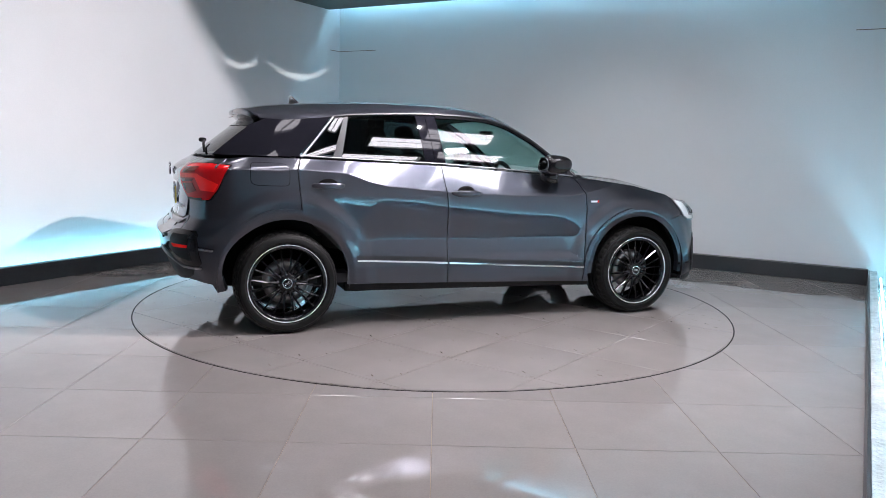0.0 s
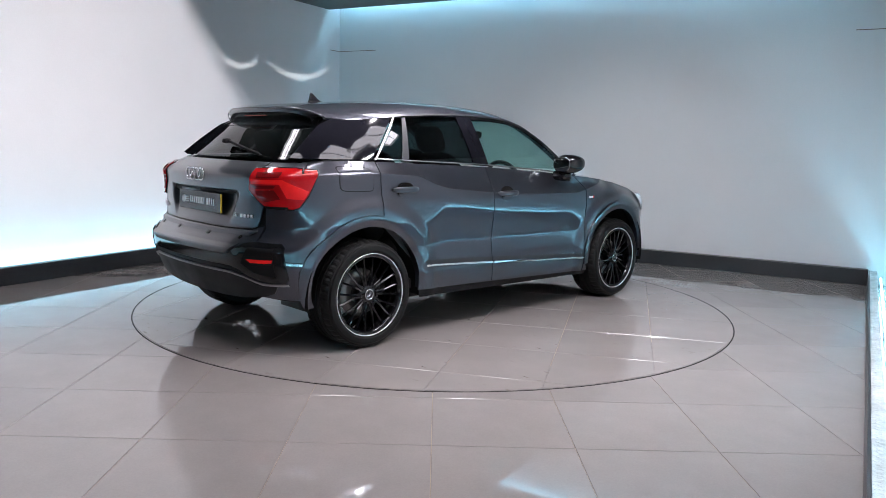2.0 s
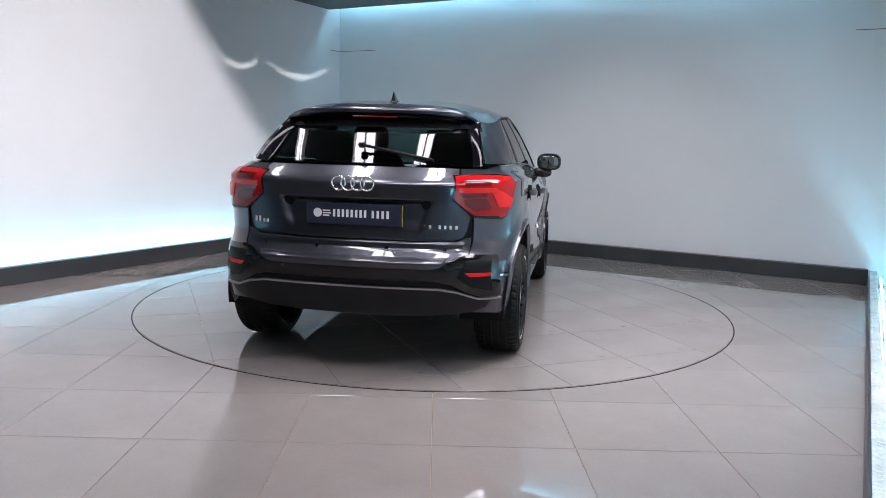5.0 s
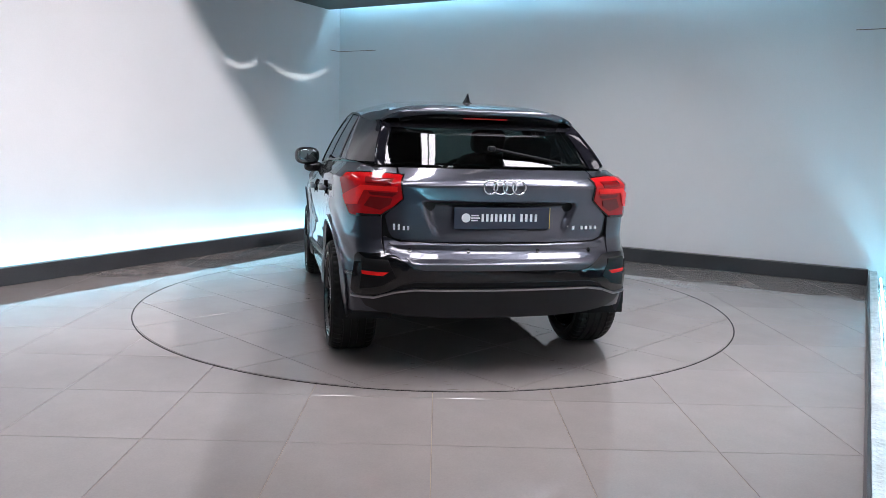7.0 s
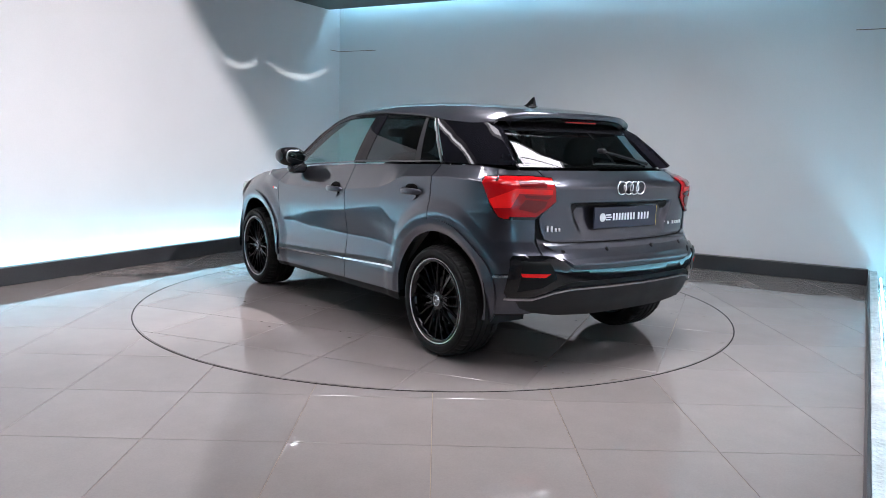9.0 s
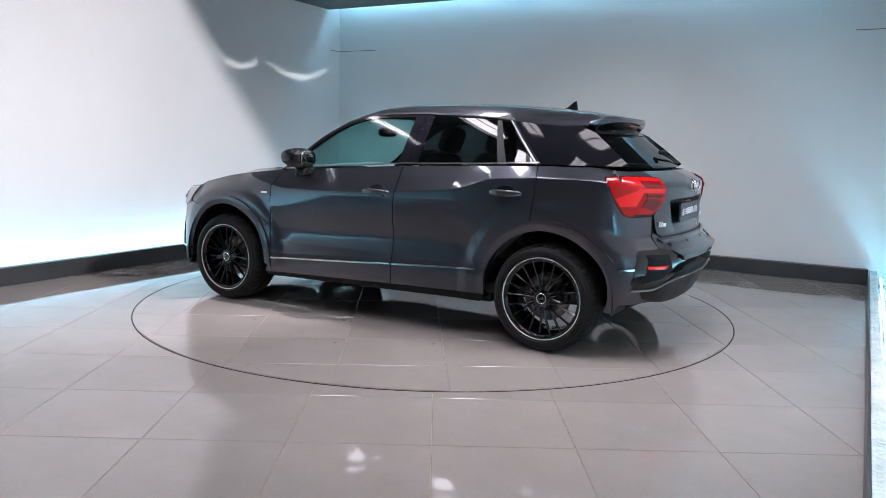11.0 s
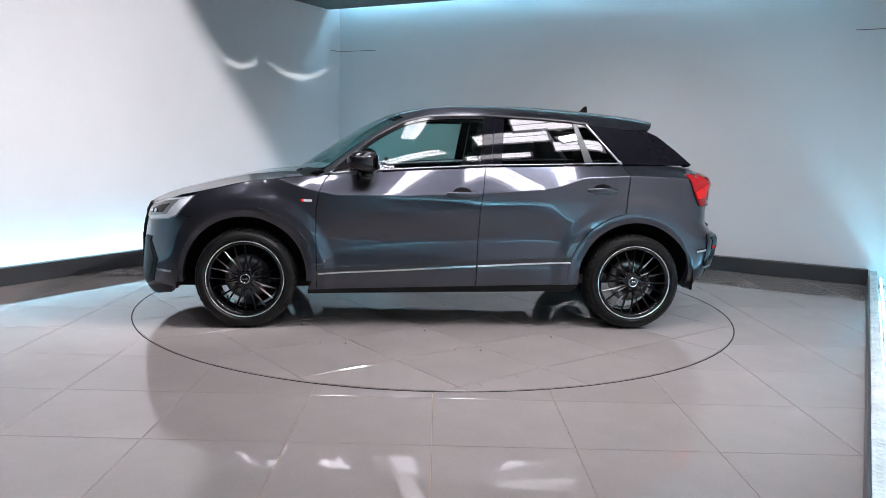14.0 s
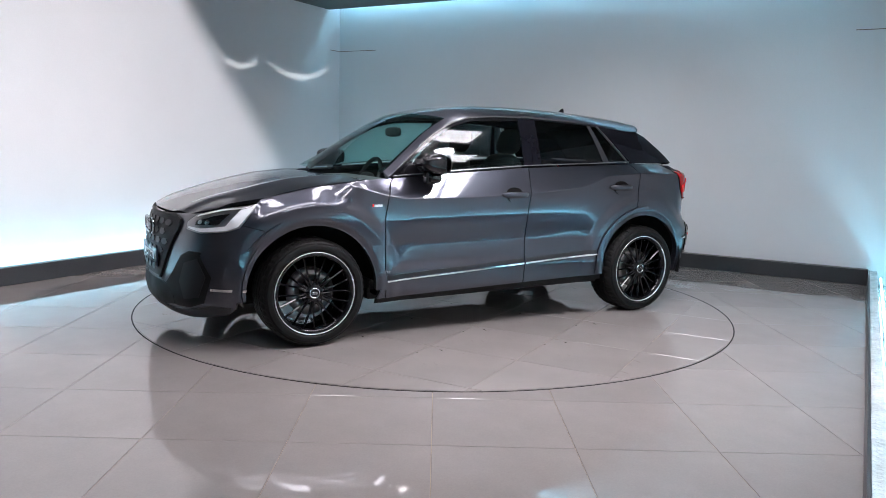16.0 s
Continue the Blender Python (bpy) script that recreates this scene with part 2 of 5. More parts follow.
def barn_door(lamp, a, b, reach, half, deep):
    """A plate close to a lamp whose shadow's edge runs through the points a and b; deep points to the dark side."""
    mid = (a + b) / 2
    way = (mid - lamp).normalized()
    run = (b - a).normalized()
    v = way.cross(run).normalized()
    if v.dot(deep) < 0:
        v = -v
    e = lamp + way * reach
    run = (run - way * run.dot(way)).normalized()
    bm = bmesh.new()
    pts = [e + run * p + v * q for p, q in ((-half, 0), (half, 0), (half, 0.5), (-half, 0.5))]
    lo = [bm.verts.new(p) for p in pts]
    hi = [bm.verts.new(p + way * 0.003) for p in pts]
    bm.faces.new(lo)
    bm.faces.new(hi[::-1])
    for i in range(4):
        bm.faces.new((lo[i], lo[(i + 1) % 4], hi[(i + 1) % 4], hi[i]))
    return bm


# unseen plate added to cast the diagonal shadow edge on the left wall
wash_plate = link_mesh("barn_door", barn_door(WASH, on_left_wall(2.63, 2.61), on_left_wall(0.95, 0.60), 0.30, 0.26, Vector((0.6, 0.7, 0.7))), SHADE)
tagged(wash_plate, "unseen matt black plate added to cut the wall washer's light", "lamp shade")

# unseen mask, added: its two curved slots let thin bows of light onto the wall
def slot_open(s, z):
    if 1.56 < s < 2.25:
        c = 2.020 + 0.16 * ((s - 1.85) / 0.37) ** 2
        return abs(z - c) < 0.030 * (1 - 0.75 * abs(s - 1.86) / 0.40)
    if 0.17 < s < 1.40:
        c = 1.985 + 0.16 * ((s - 0.85) / 0.60) ** 2
        return abs(z - c) < 0.030 * (1 - 0.75 * abs(s - 0.76) / 0.66)
    return False


bm = bmesh.new()
NU, NV = 190, 150
s0, s1, z0, z1 = -0.3, 2.7, 0.5, 3.3
grid = {}
for i in range(NU + 1):
    for j in range(NV + 1):
        q = on_left_wall(s0 + (s1 - s0) * i / NU, z0 + (z1 - z0) * j / NV)
        grid[i, j] = bm.verts.new(SLOT + (q - SLOT) * 0.06)
for i in range(NU):
    for j in range(NV):
        if not slot_open(s0 + (s1 - s0) * (i + 0.5) / NU, z0 + (z1 - z0) * (j + 0.5) / NV):
            bm.faces.new((grid[i, j], grid[i + 1, j], grid[i + 1, j + 1], grid[i, j + 1]))
bow_mask_ob = link_mesh("slotted_shade", bm, SHADE)
tagged(bow_mask_ob, "unseen black slotted mask added to shape bows of light on the wall", "lamp shade")

# panel joint in the back wall
for a, b in ((0.0, 0.58), (6.03, 6.3)):
    p, q = WC + BDIR * a, WC + BDIR * b
    setting(link_mesh("wall_joint", strip(p, q, -BN, -0.01, 0.002, 2.385, 2.392), JOINT), "thin open joint between wall panels", "trim")
setting(link_mesh("wall_joint", strip(WC + LDIR * 0.02, WC + LDIR * 0.2, -LN, -0.01, 0.002, 2.385, 2.392), JOINT), "thin open joint between wall panels", "trim")

# ---- floor ----
def clip_poly(poly, p, n):
    """Keep the part of a plan polygon on the side of p that n points to."""
    out = []
    for a, b in zip(poly, poly[1:] + poly[:1]):
        da, db = (a - p).dot(n), (b - p).dot(n)
        if da >= 0:
            out.append(a)
        if (da >= 0) != (db >= 0):
            out.append(a.lerp(b, da / (da - db)))
    return out


RT = 2.222                                # radius of the turntable
floor = link_mesh("floor", prism([(-9, -10), (6, -10), (6, 6), (-9, 6)], -0.06, -0.006), GROUT)
setting(floor, "polished grey porcelain tile floor with tan joints", "floor")

# ---- materials of the car ----
def paint_material():
    m, nt, p = material("metallic_grey_paint")
    flake = noise_node(nt, 900.0, 1.0)
    col = ramp(nt, flake, (0.037, 0.039, 0.050), (0.060, 0.063, 0.080), 0.35, 0.65)
    nt.links.new(col, p.inputs["Base Color"])
    p.inputs["Metallic"].default_value = 0.85
    p.inputs["Roughness"].default_value = 0.30
    p.inputs["Coat Weight"].default_value = 1.0
    p.inputs["Coat Roughness"].default_value = 0.015
    p.inputs["Coat IOR"].default_value = 1.55
    return m


def glass_material(name, tint, ior=1.5):
    m, nt, p = material(name)
    nt.nodes.remove(p)
    tr = nt.nodes.new("ShaderNodeBsdfTransparent")
    tr.inputs[0].default_value = (*tint, 1)
    gl = nt.nodes.new("ShaderNodeBsdfGlossy")
    gl.inputs["Roughness"].default_value = 0.01
    lw = nt.nodes.new("ShaderNodeLayerWeight")
    lw.inputs[0].default_value = 0.5
    pw = nt.nodes.new("ShaderNodeMath")
    pw.operation = "POWER"
    pw.inputs[1].default_value = 5.0
    nt.links.new(lw.outputs["Facing"], pw.inputs[0])
    fr = nt.nodes.new("ShaderNodeMath")
    fr.operation = "MULTIPLY_ADD"
    fr.inputs[1].default_value, fr.inputs[2].default_value = 0.92, 0.055
    nt.links.new(pw.outputs[0], fr.inputs[0])
    mx = nt.nodes.new("ShaderNodeMixShader")
    nt.links.new(fr.outputs[0], mx.inputs[0])
    nt.links.new(tr.outputs[0], mx.inputs[1])
    nt.links.new(gl.outputs[0], mx.inputs[2])
    nt.links.new(mx.outputs[0], nt.nodes["Material Output"].inputs[0])
    return m


def plain(name, colour, rough, metal=0.0, coat=0.0, scale=40.0):
    c2 = tuple(min(1, c * 1.18 + 0.002) for c in colour)
    return varied(name, colour, c2, rough, scale * 0.1, scale, metal, 0.0, 0.0, min(0.04, rough * 0.3), coat)


PAINT = paint_material()
BLACK = plain("gloss_black_plastic", (0.004, 0.004, 0.005), 0.07)
SATIN = varied("satin_black_plastic", (0.005, 0.005, 0.0055), (0.009, 0.009, 0.010), 0.50, 6.0, 300.0, relief=0.1, depth=0.0005)
DARKGREY = varied("dark_grey_plastic", (0.016, 0.0165, 0.019), (0.025, 0.026, 0.029), 0.42, 6.0, 300.0, relief=0.1, depth=0.0005)
APRON = varied("charcoal_plastic", (0.009, 0.009, 0.010), (0.015, 0.015, 0.017), 0.46, 6.0, 300.0, relief=0.1, depth=0.0005)
CHROME = plain("chrome_trim", (0.62, 0.62, 0.64), 0.10, 1.0)
SILVER = plain("machined_silver", (0.80, 0.80, 0.82), 0.28, 0.35)
ALU = plain("satin_aluminium_trim", (0.50, 0.50, 0.52), 0.28, 1.0)
GLASS = glass_material("clear_greenish_glass", (0.58, 0.80, 0.77))
PRIVACY = glass_material("dark_privacy_glass", (0.075, 0.085, 0.095))
BACKGLASS = glass_material("dark_rear_glass", (0.12, 0.14, 0.14))
BLACKGLASS = plain("black_glazed_panel", (0.004, 0.004, 0.006), 0.03)
RUBBER = varied("tyre_rubber", (0.003, 0.003, 0.003), (0.008, 0.0075, 0.007), 0.62, 9.0, 160.0, relief=0.25, depth=0.001)
RIM = plain("gloss_black_alloy", (0.002, 0.002, 0.003), 0.09, coat=0.0)
DISC = plain("cast_iron_disc", (0.30, 0.29, 0.28), 0.35, 0.9)
RED = plain("red_lamp_lens", (0.36, 0.003, 0.005), 0.07)
REDDARK = plain("dark_red_lamp_lens", (0.13, 0.002, 0.003), 0.10)
REDLIGHT = plain("bright_red_lamp_bar", (0.80, 0.012, 0.012), 0.14)
LENS = glass_material("clear_lamp_lens", (0.93, 0.95, 0.96))
WHITE = plain("white_lamp_bar", (0.75, 0.76, 0.78), 0.15)
CABIN = varied("black_cabin_trim", (0.015, 0.015, 0.016), (0.026, 0.026, 0.027), 0.6, 8.0, 200.0)
SEATCLOTH = varied("dark_seat_cloth", (0.014, 0.014, 0.016), (0.028, 0.028, 0.030), 0.85, 10.0, 250.0, relief=0.3)
HEADLINER = varied("grey_headlining", (0.10, 0.10, 0.10), (0.14, 0.14, 0.14), 0.9, 6.0, 200.0)
PLATE = plain("dark_blue_plate", (0.022, 0.026, 0.045), 0.25)
TRIM = plain("satin_dark_aluminium", (0.30, 0.30, 0.31), 0.32, 1.0)
for m, v in ((BLACKGLASS, 0.16), (APRON, 0.2), (RED, 0.45), (REDDARK, 0.5), (REDLIGHT, 0.4), (SATIN, 0.15), (DARKGREY, 0.3), (RUBBER, 0.25), (RIM, 0.4)):
    m.node_tree.nodes["Principled BSDF"].inputs["Specular IOR Level"].default_value = v
MIRROR = plain("mirror_glass", (0.30, 0.33, 0.33), 0.03, 1.0)
PLATEWHITE = plain("white_plate_print", (0.75, 0.76, 0.78), 0.3)
YELLOW = plain("yellow_plate_edge", (0.55, 0.40, 0.03), 0.3)

# ---- the car's surface: x forward, y to its left, z up ----
def table(xs, ys):
    xs, ys = np.array(xs, float), np.array(ys, float)
    return lambda v: float(np.interp(v, xs, ys))


def smooth(a, b, v):
    t = min(1.0, max(0.0, (v - a) / (b - a)))
    return t * t * (3 - 2 * t)


def soft_table(xs, ys, width=0.04):
    """A table with its corners rounded."""
    f = table(xs, ys)
    return lambda v: (f(v - width) + 2 * f(v - width / 2) + 2 * f(v) + 2 * f(v + width / 2) + f(v + width)) / 8


def catmull(points, n=24):
    pts = [Vector(p) for p in points]
    first = Vector((pts[1].x, -pts[1].y))
    last = Vector((pts[-2].x, -pts[-2].y))
    ext = [first] + pts + [last]
    out = []
    for i in range(1, len(ext) - 2):
        p0, p1, p2, p3 = ext[i - 1:i + 3]
        for k in range(n):
            t = k / n
            out.append(0.5 * ((2 * p1) + (p2 - p0) * t + (2 * p0 - 5 * p1 + 4 * p2 - p3) * t * t + (3 * p1 - p0 - 3 * p2 + p3) * t ** 3))
    out.append(pts[-1])
    return np.array([[p.x, p.y] for p in out])


PLAN = catmull([(-1.985, 0), (-1.975, 0.25), (-1.942, 0.53), (-1.880, 0.70), (-1.78, 0.808), (-1.6, 0.866), (-1.3, 0.885), (-0.7, 0.893),
                (0, 0.895), (0.7, 0.893), (1.3, 0.885), (1.6, 0.86), (1.79, 0.805), (1.93, 0.69), (2.012, 0.48), (2.062, 0.25), (2.076, 0)])
ARC = np.concatenate([[0], np.cumsum(np.hypot(*np.diff(PLAN, axis=0).T))])


def ux(x):
    return float(np.interp(x, PLAN[:, 0], ARC))


def ur(y):
    k = 24 * 5
    return float(np.interp(y, PLAN[:k, 1], ARC[:k]))


def uf(y):
    k = len(PLAN) - 24 * 4
    return float(np.interp(y, PLAN[k:, 1][::-1], ARC[k:][::-1]))


DXR = soft_table([0.20, 0.27, 0.34, 0.42, 0.53, 0.605, 0.640, 0.70, 0.75, 0.93, 1.04, 1.07, 1.10, 1.14, 1.2], [0.125, 0.075, 0.025, -0.015, -0.058, -0.068, -0.068, -0.008, 0.025, 0.030, 0.021, 0.05, 0.10, 0.175, 0.25], 0.010)
DXF = soft_table([0.14, 0.17, 0.22, 0.30, 0.5, 0.6, 0.68, 0.77, 0.80, 0.85, 0.95], [-0.10, -0.03, 0.02, 0.035, 0.02, 0.015, 0.0, -0.03, -0.06, -0.14, -0.3], 0.02)
CREASE = soft_table([-2.0, -1.24, -0.924, -0.778, -0.668, -0.223, 0.26, 0.706, 0.854, 1.003, 1.12, 1.3, 1.6, 1.9], [1.050, 1.052, 1.032, 0.978, 0.950, 0.911, 0.892, 0.888, 0.914, 0.955, 0.990, 0.975, 0.92, 0.88], 0.02)
BELT = table([-1.9, -1.67, -1.18, -0.86, -0.26, 0.27, 0.755, 0.95, 1.3, 1.6, 1.9], [1.125, 1.124, 1.124, 1.111, 1.090, 1.056, 1.016, 1.010, 0.965, 0.905, 0.87])
YBELT = soft_table([-1.9, -1.8, -1.65, -1.4, -1.0, -0.3, 0.3, 0.75, 0.95, 1.3, 1.6, 1.9], [0.60, 0.655, 0.71, 0.765, 0.80, 0.815, 0.812, 0.80, 0.79, 0.785, 0.77, 0.70], 0.08)
SIDE = soft_table([0.16, 0.20, 0.26, 0.30, 0.36, 0.40, 0.43, 0.60, 0.75, 0.88, 1.2], [-0.10, -0.065, -0.030, -0.020, -0.016, -0.014, -0.012, -0.020, -0.008, 0.0, 0.0], 0.012)
LOWCREASE = soft_table([-0.95, -0.84, -0.70, -0.5, -0.2, 0.25, 0.66, 0.80, 0.9], [0.44, 0.50, 0.632, 0.626, 0.592, 0.560, 0.532, 0.44, 0.42], 0.02)
HUBX, HUBZ, HUBY = 1.3005, 0.326, 0.832
ARCHZ = 0.345                             # centre of the wheel openings
WIDE = 0.967                              # half-widths of the tables to metres


def body(u, z):
    """A point of the left half of the lower body."""
    x0 = float(np.interp(u, ARC, PLAN[:, 0]))
    y0 = float(np.interp(u, ARC, PLAN[:, 1]))
    zc, zb = CREASE(x0), BELT(x0)
    off = SIDE(z)
    if -0.95 < x0 < 0.9 and z < zc:
        zl = LOWCREASE(x0)
        e = min(1.0, (x0 + 0.95) / 0.15, (0.9 - x0) / 0.12)
        if z < zl:
            off += -0.014 * e * smooth(0.40, 0.50, z) * (0.55 + 0.45 * smooth(zl - 0.16, zl, z))
        else:
            off += -0.014 * e * (1 - smooth(zl, zl + 0.24, z))
    for hx in (-HUBX, HUBX):
        r = math.hypot(x0 - hx, z - ARCHZ)
        off += 0.015 * (1 - smooth(0.500, 0.590, r)) * smooth(0.15, 0.3, r)
    if x0 > 0.9:
        e = smooth(0.9, 1.2, x0) * (1 - smooth(1.6, 1.8, x0))
        v = max(0.0, (z - zb + 0.19) / 0.19)
        off -= 0.095 * e * v * v
    w = 1 + off / 0.895
    if z > zc:
        t = (z - zc) / max(zb - zc, 0.02)
        wb = YBELT(x0) / max(float(np.interp(x0, PLAN[:, 0], PLAN[:, 1])), 0.3)
        if x0 < -1.75:
            wb = 0.90
        if x0 > 1.0:
            wb = w * smooth(1.0, 1.12, x0) + wb * (1 - smooth(1.0, 1.12, x0))
        wb = min(wb, 0.97)
        w = w * (1 - t) + wb * t
    x = x0 + DXR(z) * smooth(-1.45, -1.93, x0) + DXF(z) * smooth(1.55, 2.02, x0)
    if x0 < -1.88 and 0.76 < z < 0.97:
        x += 0.040 * (1 - smooth(0.40, 0.45, y0 + 0.35 * (0.945 - z))) * smooth(0.745, 0.90, z) * (1 - smooth(0.942, 0.952, z))
    z -= 0.004 + 0.018 * smooth(-1.50, -1.88, x0)
    return Vector((x, y0 * w * WIDE, z))


def body_round(u, z):
    """The same with both halves: past the middle of the rear or the front it goes on to the right side."""
    if u < 0:
        p = body(-u, z)
        return Vector((p.x, -p.y, p.z))
    if u > ARC[-1]:
        p = body(2 * ARC[-1] - u, z)
        return Vector((p.x, -p.y, p.z))
    return body(u, z)


def glass_side(x, z):
    """A point of the left side of the cabin above the belt."""
    t = z - BELT(x)
    return Vector((x, (YBELT(x) - (0.38 + 0.22 * smooth(-0.9, -1.6, x)) * t - 0.42 * t * t) * WIDE, z))


WINTOP = soft_table([-1.62, -1.45, -1.29, -1.10, -0.98, -0.86, -0.67, -0.33, -0.06, 0.13, 0.281, 0.471, 0.661, 0.79, 1.1], [1.372, 1.366, 1.358, 1.374, 1.388, 1.402, 1.414, 1.427, 1.423, 1.410, 1.368, 1.264, 1.118, 1.015, 0.95], 0.03)
ROOFTOP = soft_table([-1.62, -1.58, -1.39, -1.17, -0.96, -0.75, -0.53, -0.32, -0.106, 0.106, 0.318, 0.403, 0.572, 0.784, 1.09, 1.3], [1.408, 1.419, 1.459, 1.481, 1.498, 1.510, 1.516, 1.517, 1.512, 1.493, 1.449, 1.417, 1.332, 1.196, 0.988, 0.85], 0.05)


def upper(x, s):
    """A point of the roof or windscreen; s runs from the middle (0) to the window's upper edge (1)."""
    a = abs(s)
    zt, ze = ROOFTOP(x), WINTOP(x)
    edge = glass_side(x, ze).y + 0.004
    p = 3.4 - 1.3 * smooth(0.1, 0.5, x) + 1.2 * smooth(-0.8, -1.5, x)
    return Vector((x, edge * s * (1 + 0.10 * (1 - a) * a), zt - (zt - ze) * a ** p))


def hood_point(x, s):
    """A point of the bonnet; s runs from the middle (0) to its edge (1)."""
    a = abs(s)
    ye = 0.775 - 0.03 * smooth(1.2, 1.6, x) - 0.10 * smooth(1.6, 1.9, x)
    zt = float(np.interp(x, [0.9, 1.1, 1.317, 1.522, 1.727, 1.85, 1.95, 2.02, 2.06], [1.01, 1.015, 0.994, 0.953, 0.902, 0.866, 0.832, 0.797, 0.765]))
    ridge = 0.010 * math.exp(-((a - 0.62) / 0.10) ** 2)
    ze = BELT(x) - 0.012 if x < 1.6 else 0.893 - (x - 1.6) * 0.16
    xx = x + (-0.13 * a ** 2.2) * smooth(1.3, 2.0, x)
    return Vector((xx, ye * s * WIDE, zt + ridge - max(zt - ze, 0.012) * a ** 2.6))


def back_glass(y, z):
    xc = float(np.interp(z, [1.08, 1.135, 1.33, 1.42], [-1.875, -1.815, -1.545, -1.42]))
    return Vector((xc + 0.13 * (abs(y) / 0.62) ** 2.6, y * WIDE, z - 0.014 * (1 - smooth(1.13, 1.33, z))))


# ---- panels: plan polygons laid over a surface ----
from mathutils.geometry import delaunay_2d_cdt


def inset_poly(poly, d):
    n, out = len(poly), []
    area = sum(poly[i][0] * poly[(i + 1) % n][1] - poly[(i + 1) % n][0] * poly[i][1] for i in range(n))
    sg = 1 if area > 0 else -1
    for i in range(n):
        a, b, c = (Vector(poly[i - 1]), Vector(poly[i]), Vector(poly[(i + 1) % n]))
        e1, e2 = (b - a).normalized(), (c - b).normalized()
        n1, n2 = Vector((-e1.y, e1.x)) * sg, Vector((-e2.y, e2.x)) * sg
        k = n1 + n2
        k = k / max(k.dot(n1), 0.35) if k.length > 1e-6 else n1
        out.append((b.x + k.x * d, b.y + k.y * d))
    return out


def inside(poly, x, y):
    r, n = False, len(poly)
    for i in range(n):
        (x1, y1), (x2, y2) = poly[i - 1], poly[i]
        if (y1 > y) != (y2 > y) and x < (x2 - x1) * (y - y1) / (y2 - y1) + x1:
            r = not r
    return r


def dense(poly, step):
    out = []
    for a, b in zip(poly, poly[1:] + poly[:1]):
        n = max(1, math.ceil(math.hypot(b[0] - a[0], b[1] - a[1]) / step))
        out += [(a[0] + (b[0] - a[0]) * i / n, a[1] + (b[1] - a[1]) * i / n) for i in range(n)]
    return out


def panel(name, poly, mapper, mat, parent, label="", step=0.035, lift=0.0, gap=0.0, depth=0.012, flip=False, mirror=False, outward=None, lines=()):
    """One sheet of the car: a polygon in the mapper's plane, with turned-in edges."""
    if gap:
        poly = inset_poly(poly, gap)
    edge = dense(poly, step)
    xs, ys = [p[0] for p in edge], [p[1] for p in edge]
    pts = list(edge)
    nx, ny = int((max(xs) - min(xs)) / step) + 1, int((max(ys) - min(ys)) / step) + 1
    ring = np.array(edge)
    for i in range(nx + 1):
        for j in range(ny + 1):
            q = (min(xs) + (i + 0.5 * (j % 2)) * step, min(ys) + j * step)
            if inside(edge, *q) and np.min(np.hypot(ring[:, 0] - q[0], ring[:, 1] - q[1])) > step * 0.45:
                pts.append(q)
    for f, x0, x1 in lines:
        for i in range(int((x1 - x0) / 0.015)):
            x = x0 + i * 0.015
            for dz in (-0.0045, 0.0045):
                q = (ux(x), f(x) + dz)
                if inside(edge, *q) and np.min(np.hypot(ring[:, 0] - q[0], ring[:, 1] - q[1])) > 0.004:
                    pts.append(q)
    n = len(edge)
    vs, _, fs, *_ = delaunay_2d_cdt([Vector(p) for p in pts], [(i, (i + 1) % n) for i in range(n)], [], 1, 1e-6)
    h = 0.004
    P, N = [], []
    for v in vs:
        p = mapper(v.x, v.y)
        du, dv = mapper(v.x + h, v.y) - mapper(v.x - h, v.y), mapper(v.x, v.y + h) - mapper(v.x, v.y - h)
        nn = du.cross(dv)
        nn = nn.normalized() if nn.length > 1e-12 else Vector((0, 0, 1))
        ref = outward(p) if outward else Vector((p.x * 0.2, p.y, 0.2))
        if nn.dot(ref) < 0:
            nn = -nn
        P.append(p + nn * lift)
        N.append(nn)
    if mirror:
        P = [Vector((p.x, -p.y, p.z)) for p in P]
        N = [Vector((q.x, -q.y, q.z)) for q in N]
    faces = []
    for f in fs:
        a, b, c = f[:3]
        g = (P[b] - P[a]).cross(P[c] - P[a])
        faces.append((a, b, c) if g.dot(N[a]) >= 0 else (a, c, b))
    verts, norms = list(P), list(N)
    # turned-in edge
    if depth:
        count = {}
        for f in faces:
            for a, b in zip(f, f[1:] + f[:1]):
                count[(a, b)] = 1
        for (a, b) in [e for e in count if (e[1], e[0]) not in count]:
            k = len(verts)
            side = (P[b] - P[a]).cross(N[a]).normalized()
            verts += [P[a], P[b], P[b] - N[b] * depth, P[a] - N[a] * depth]
            norms += [side] * 4
            faces.append((k + 1, k, k + 3, k + 2))
    me = bpy.data.meshes.new(name)
    me.from_pydata([tuple(v) for v in verts], [], faces)
    me.materials.append(mat)
    me.polygons.foreach_set("use_smooth", [True] * len(me.polygons))
    me.update()
    me.normals_split_custom_set_from_vertices([tuple(q) for q in norms])
    ob = new(name, me)
    ob.parent = parent
    return tagged(ob, label)


def pair(name, poly, mapper, mat, parents, label="", **kw):
    """The same panel on the left and, mirrored, on the right. parents: one thing, or the two parts that carry them."""
    pa = parents if isinstance(parents, (list, tuple)) else (parents, parents)
    return [panel(name, poly, mapper, mat, pa[k], label, mirror=bool(k), **kw) for k in (0, 1)]


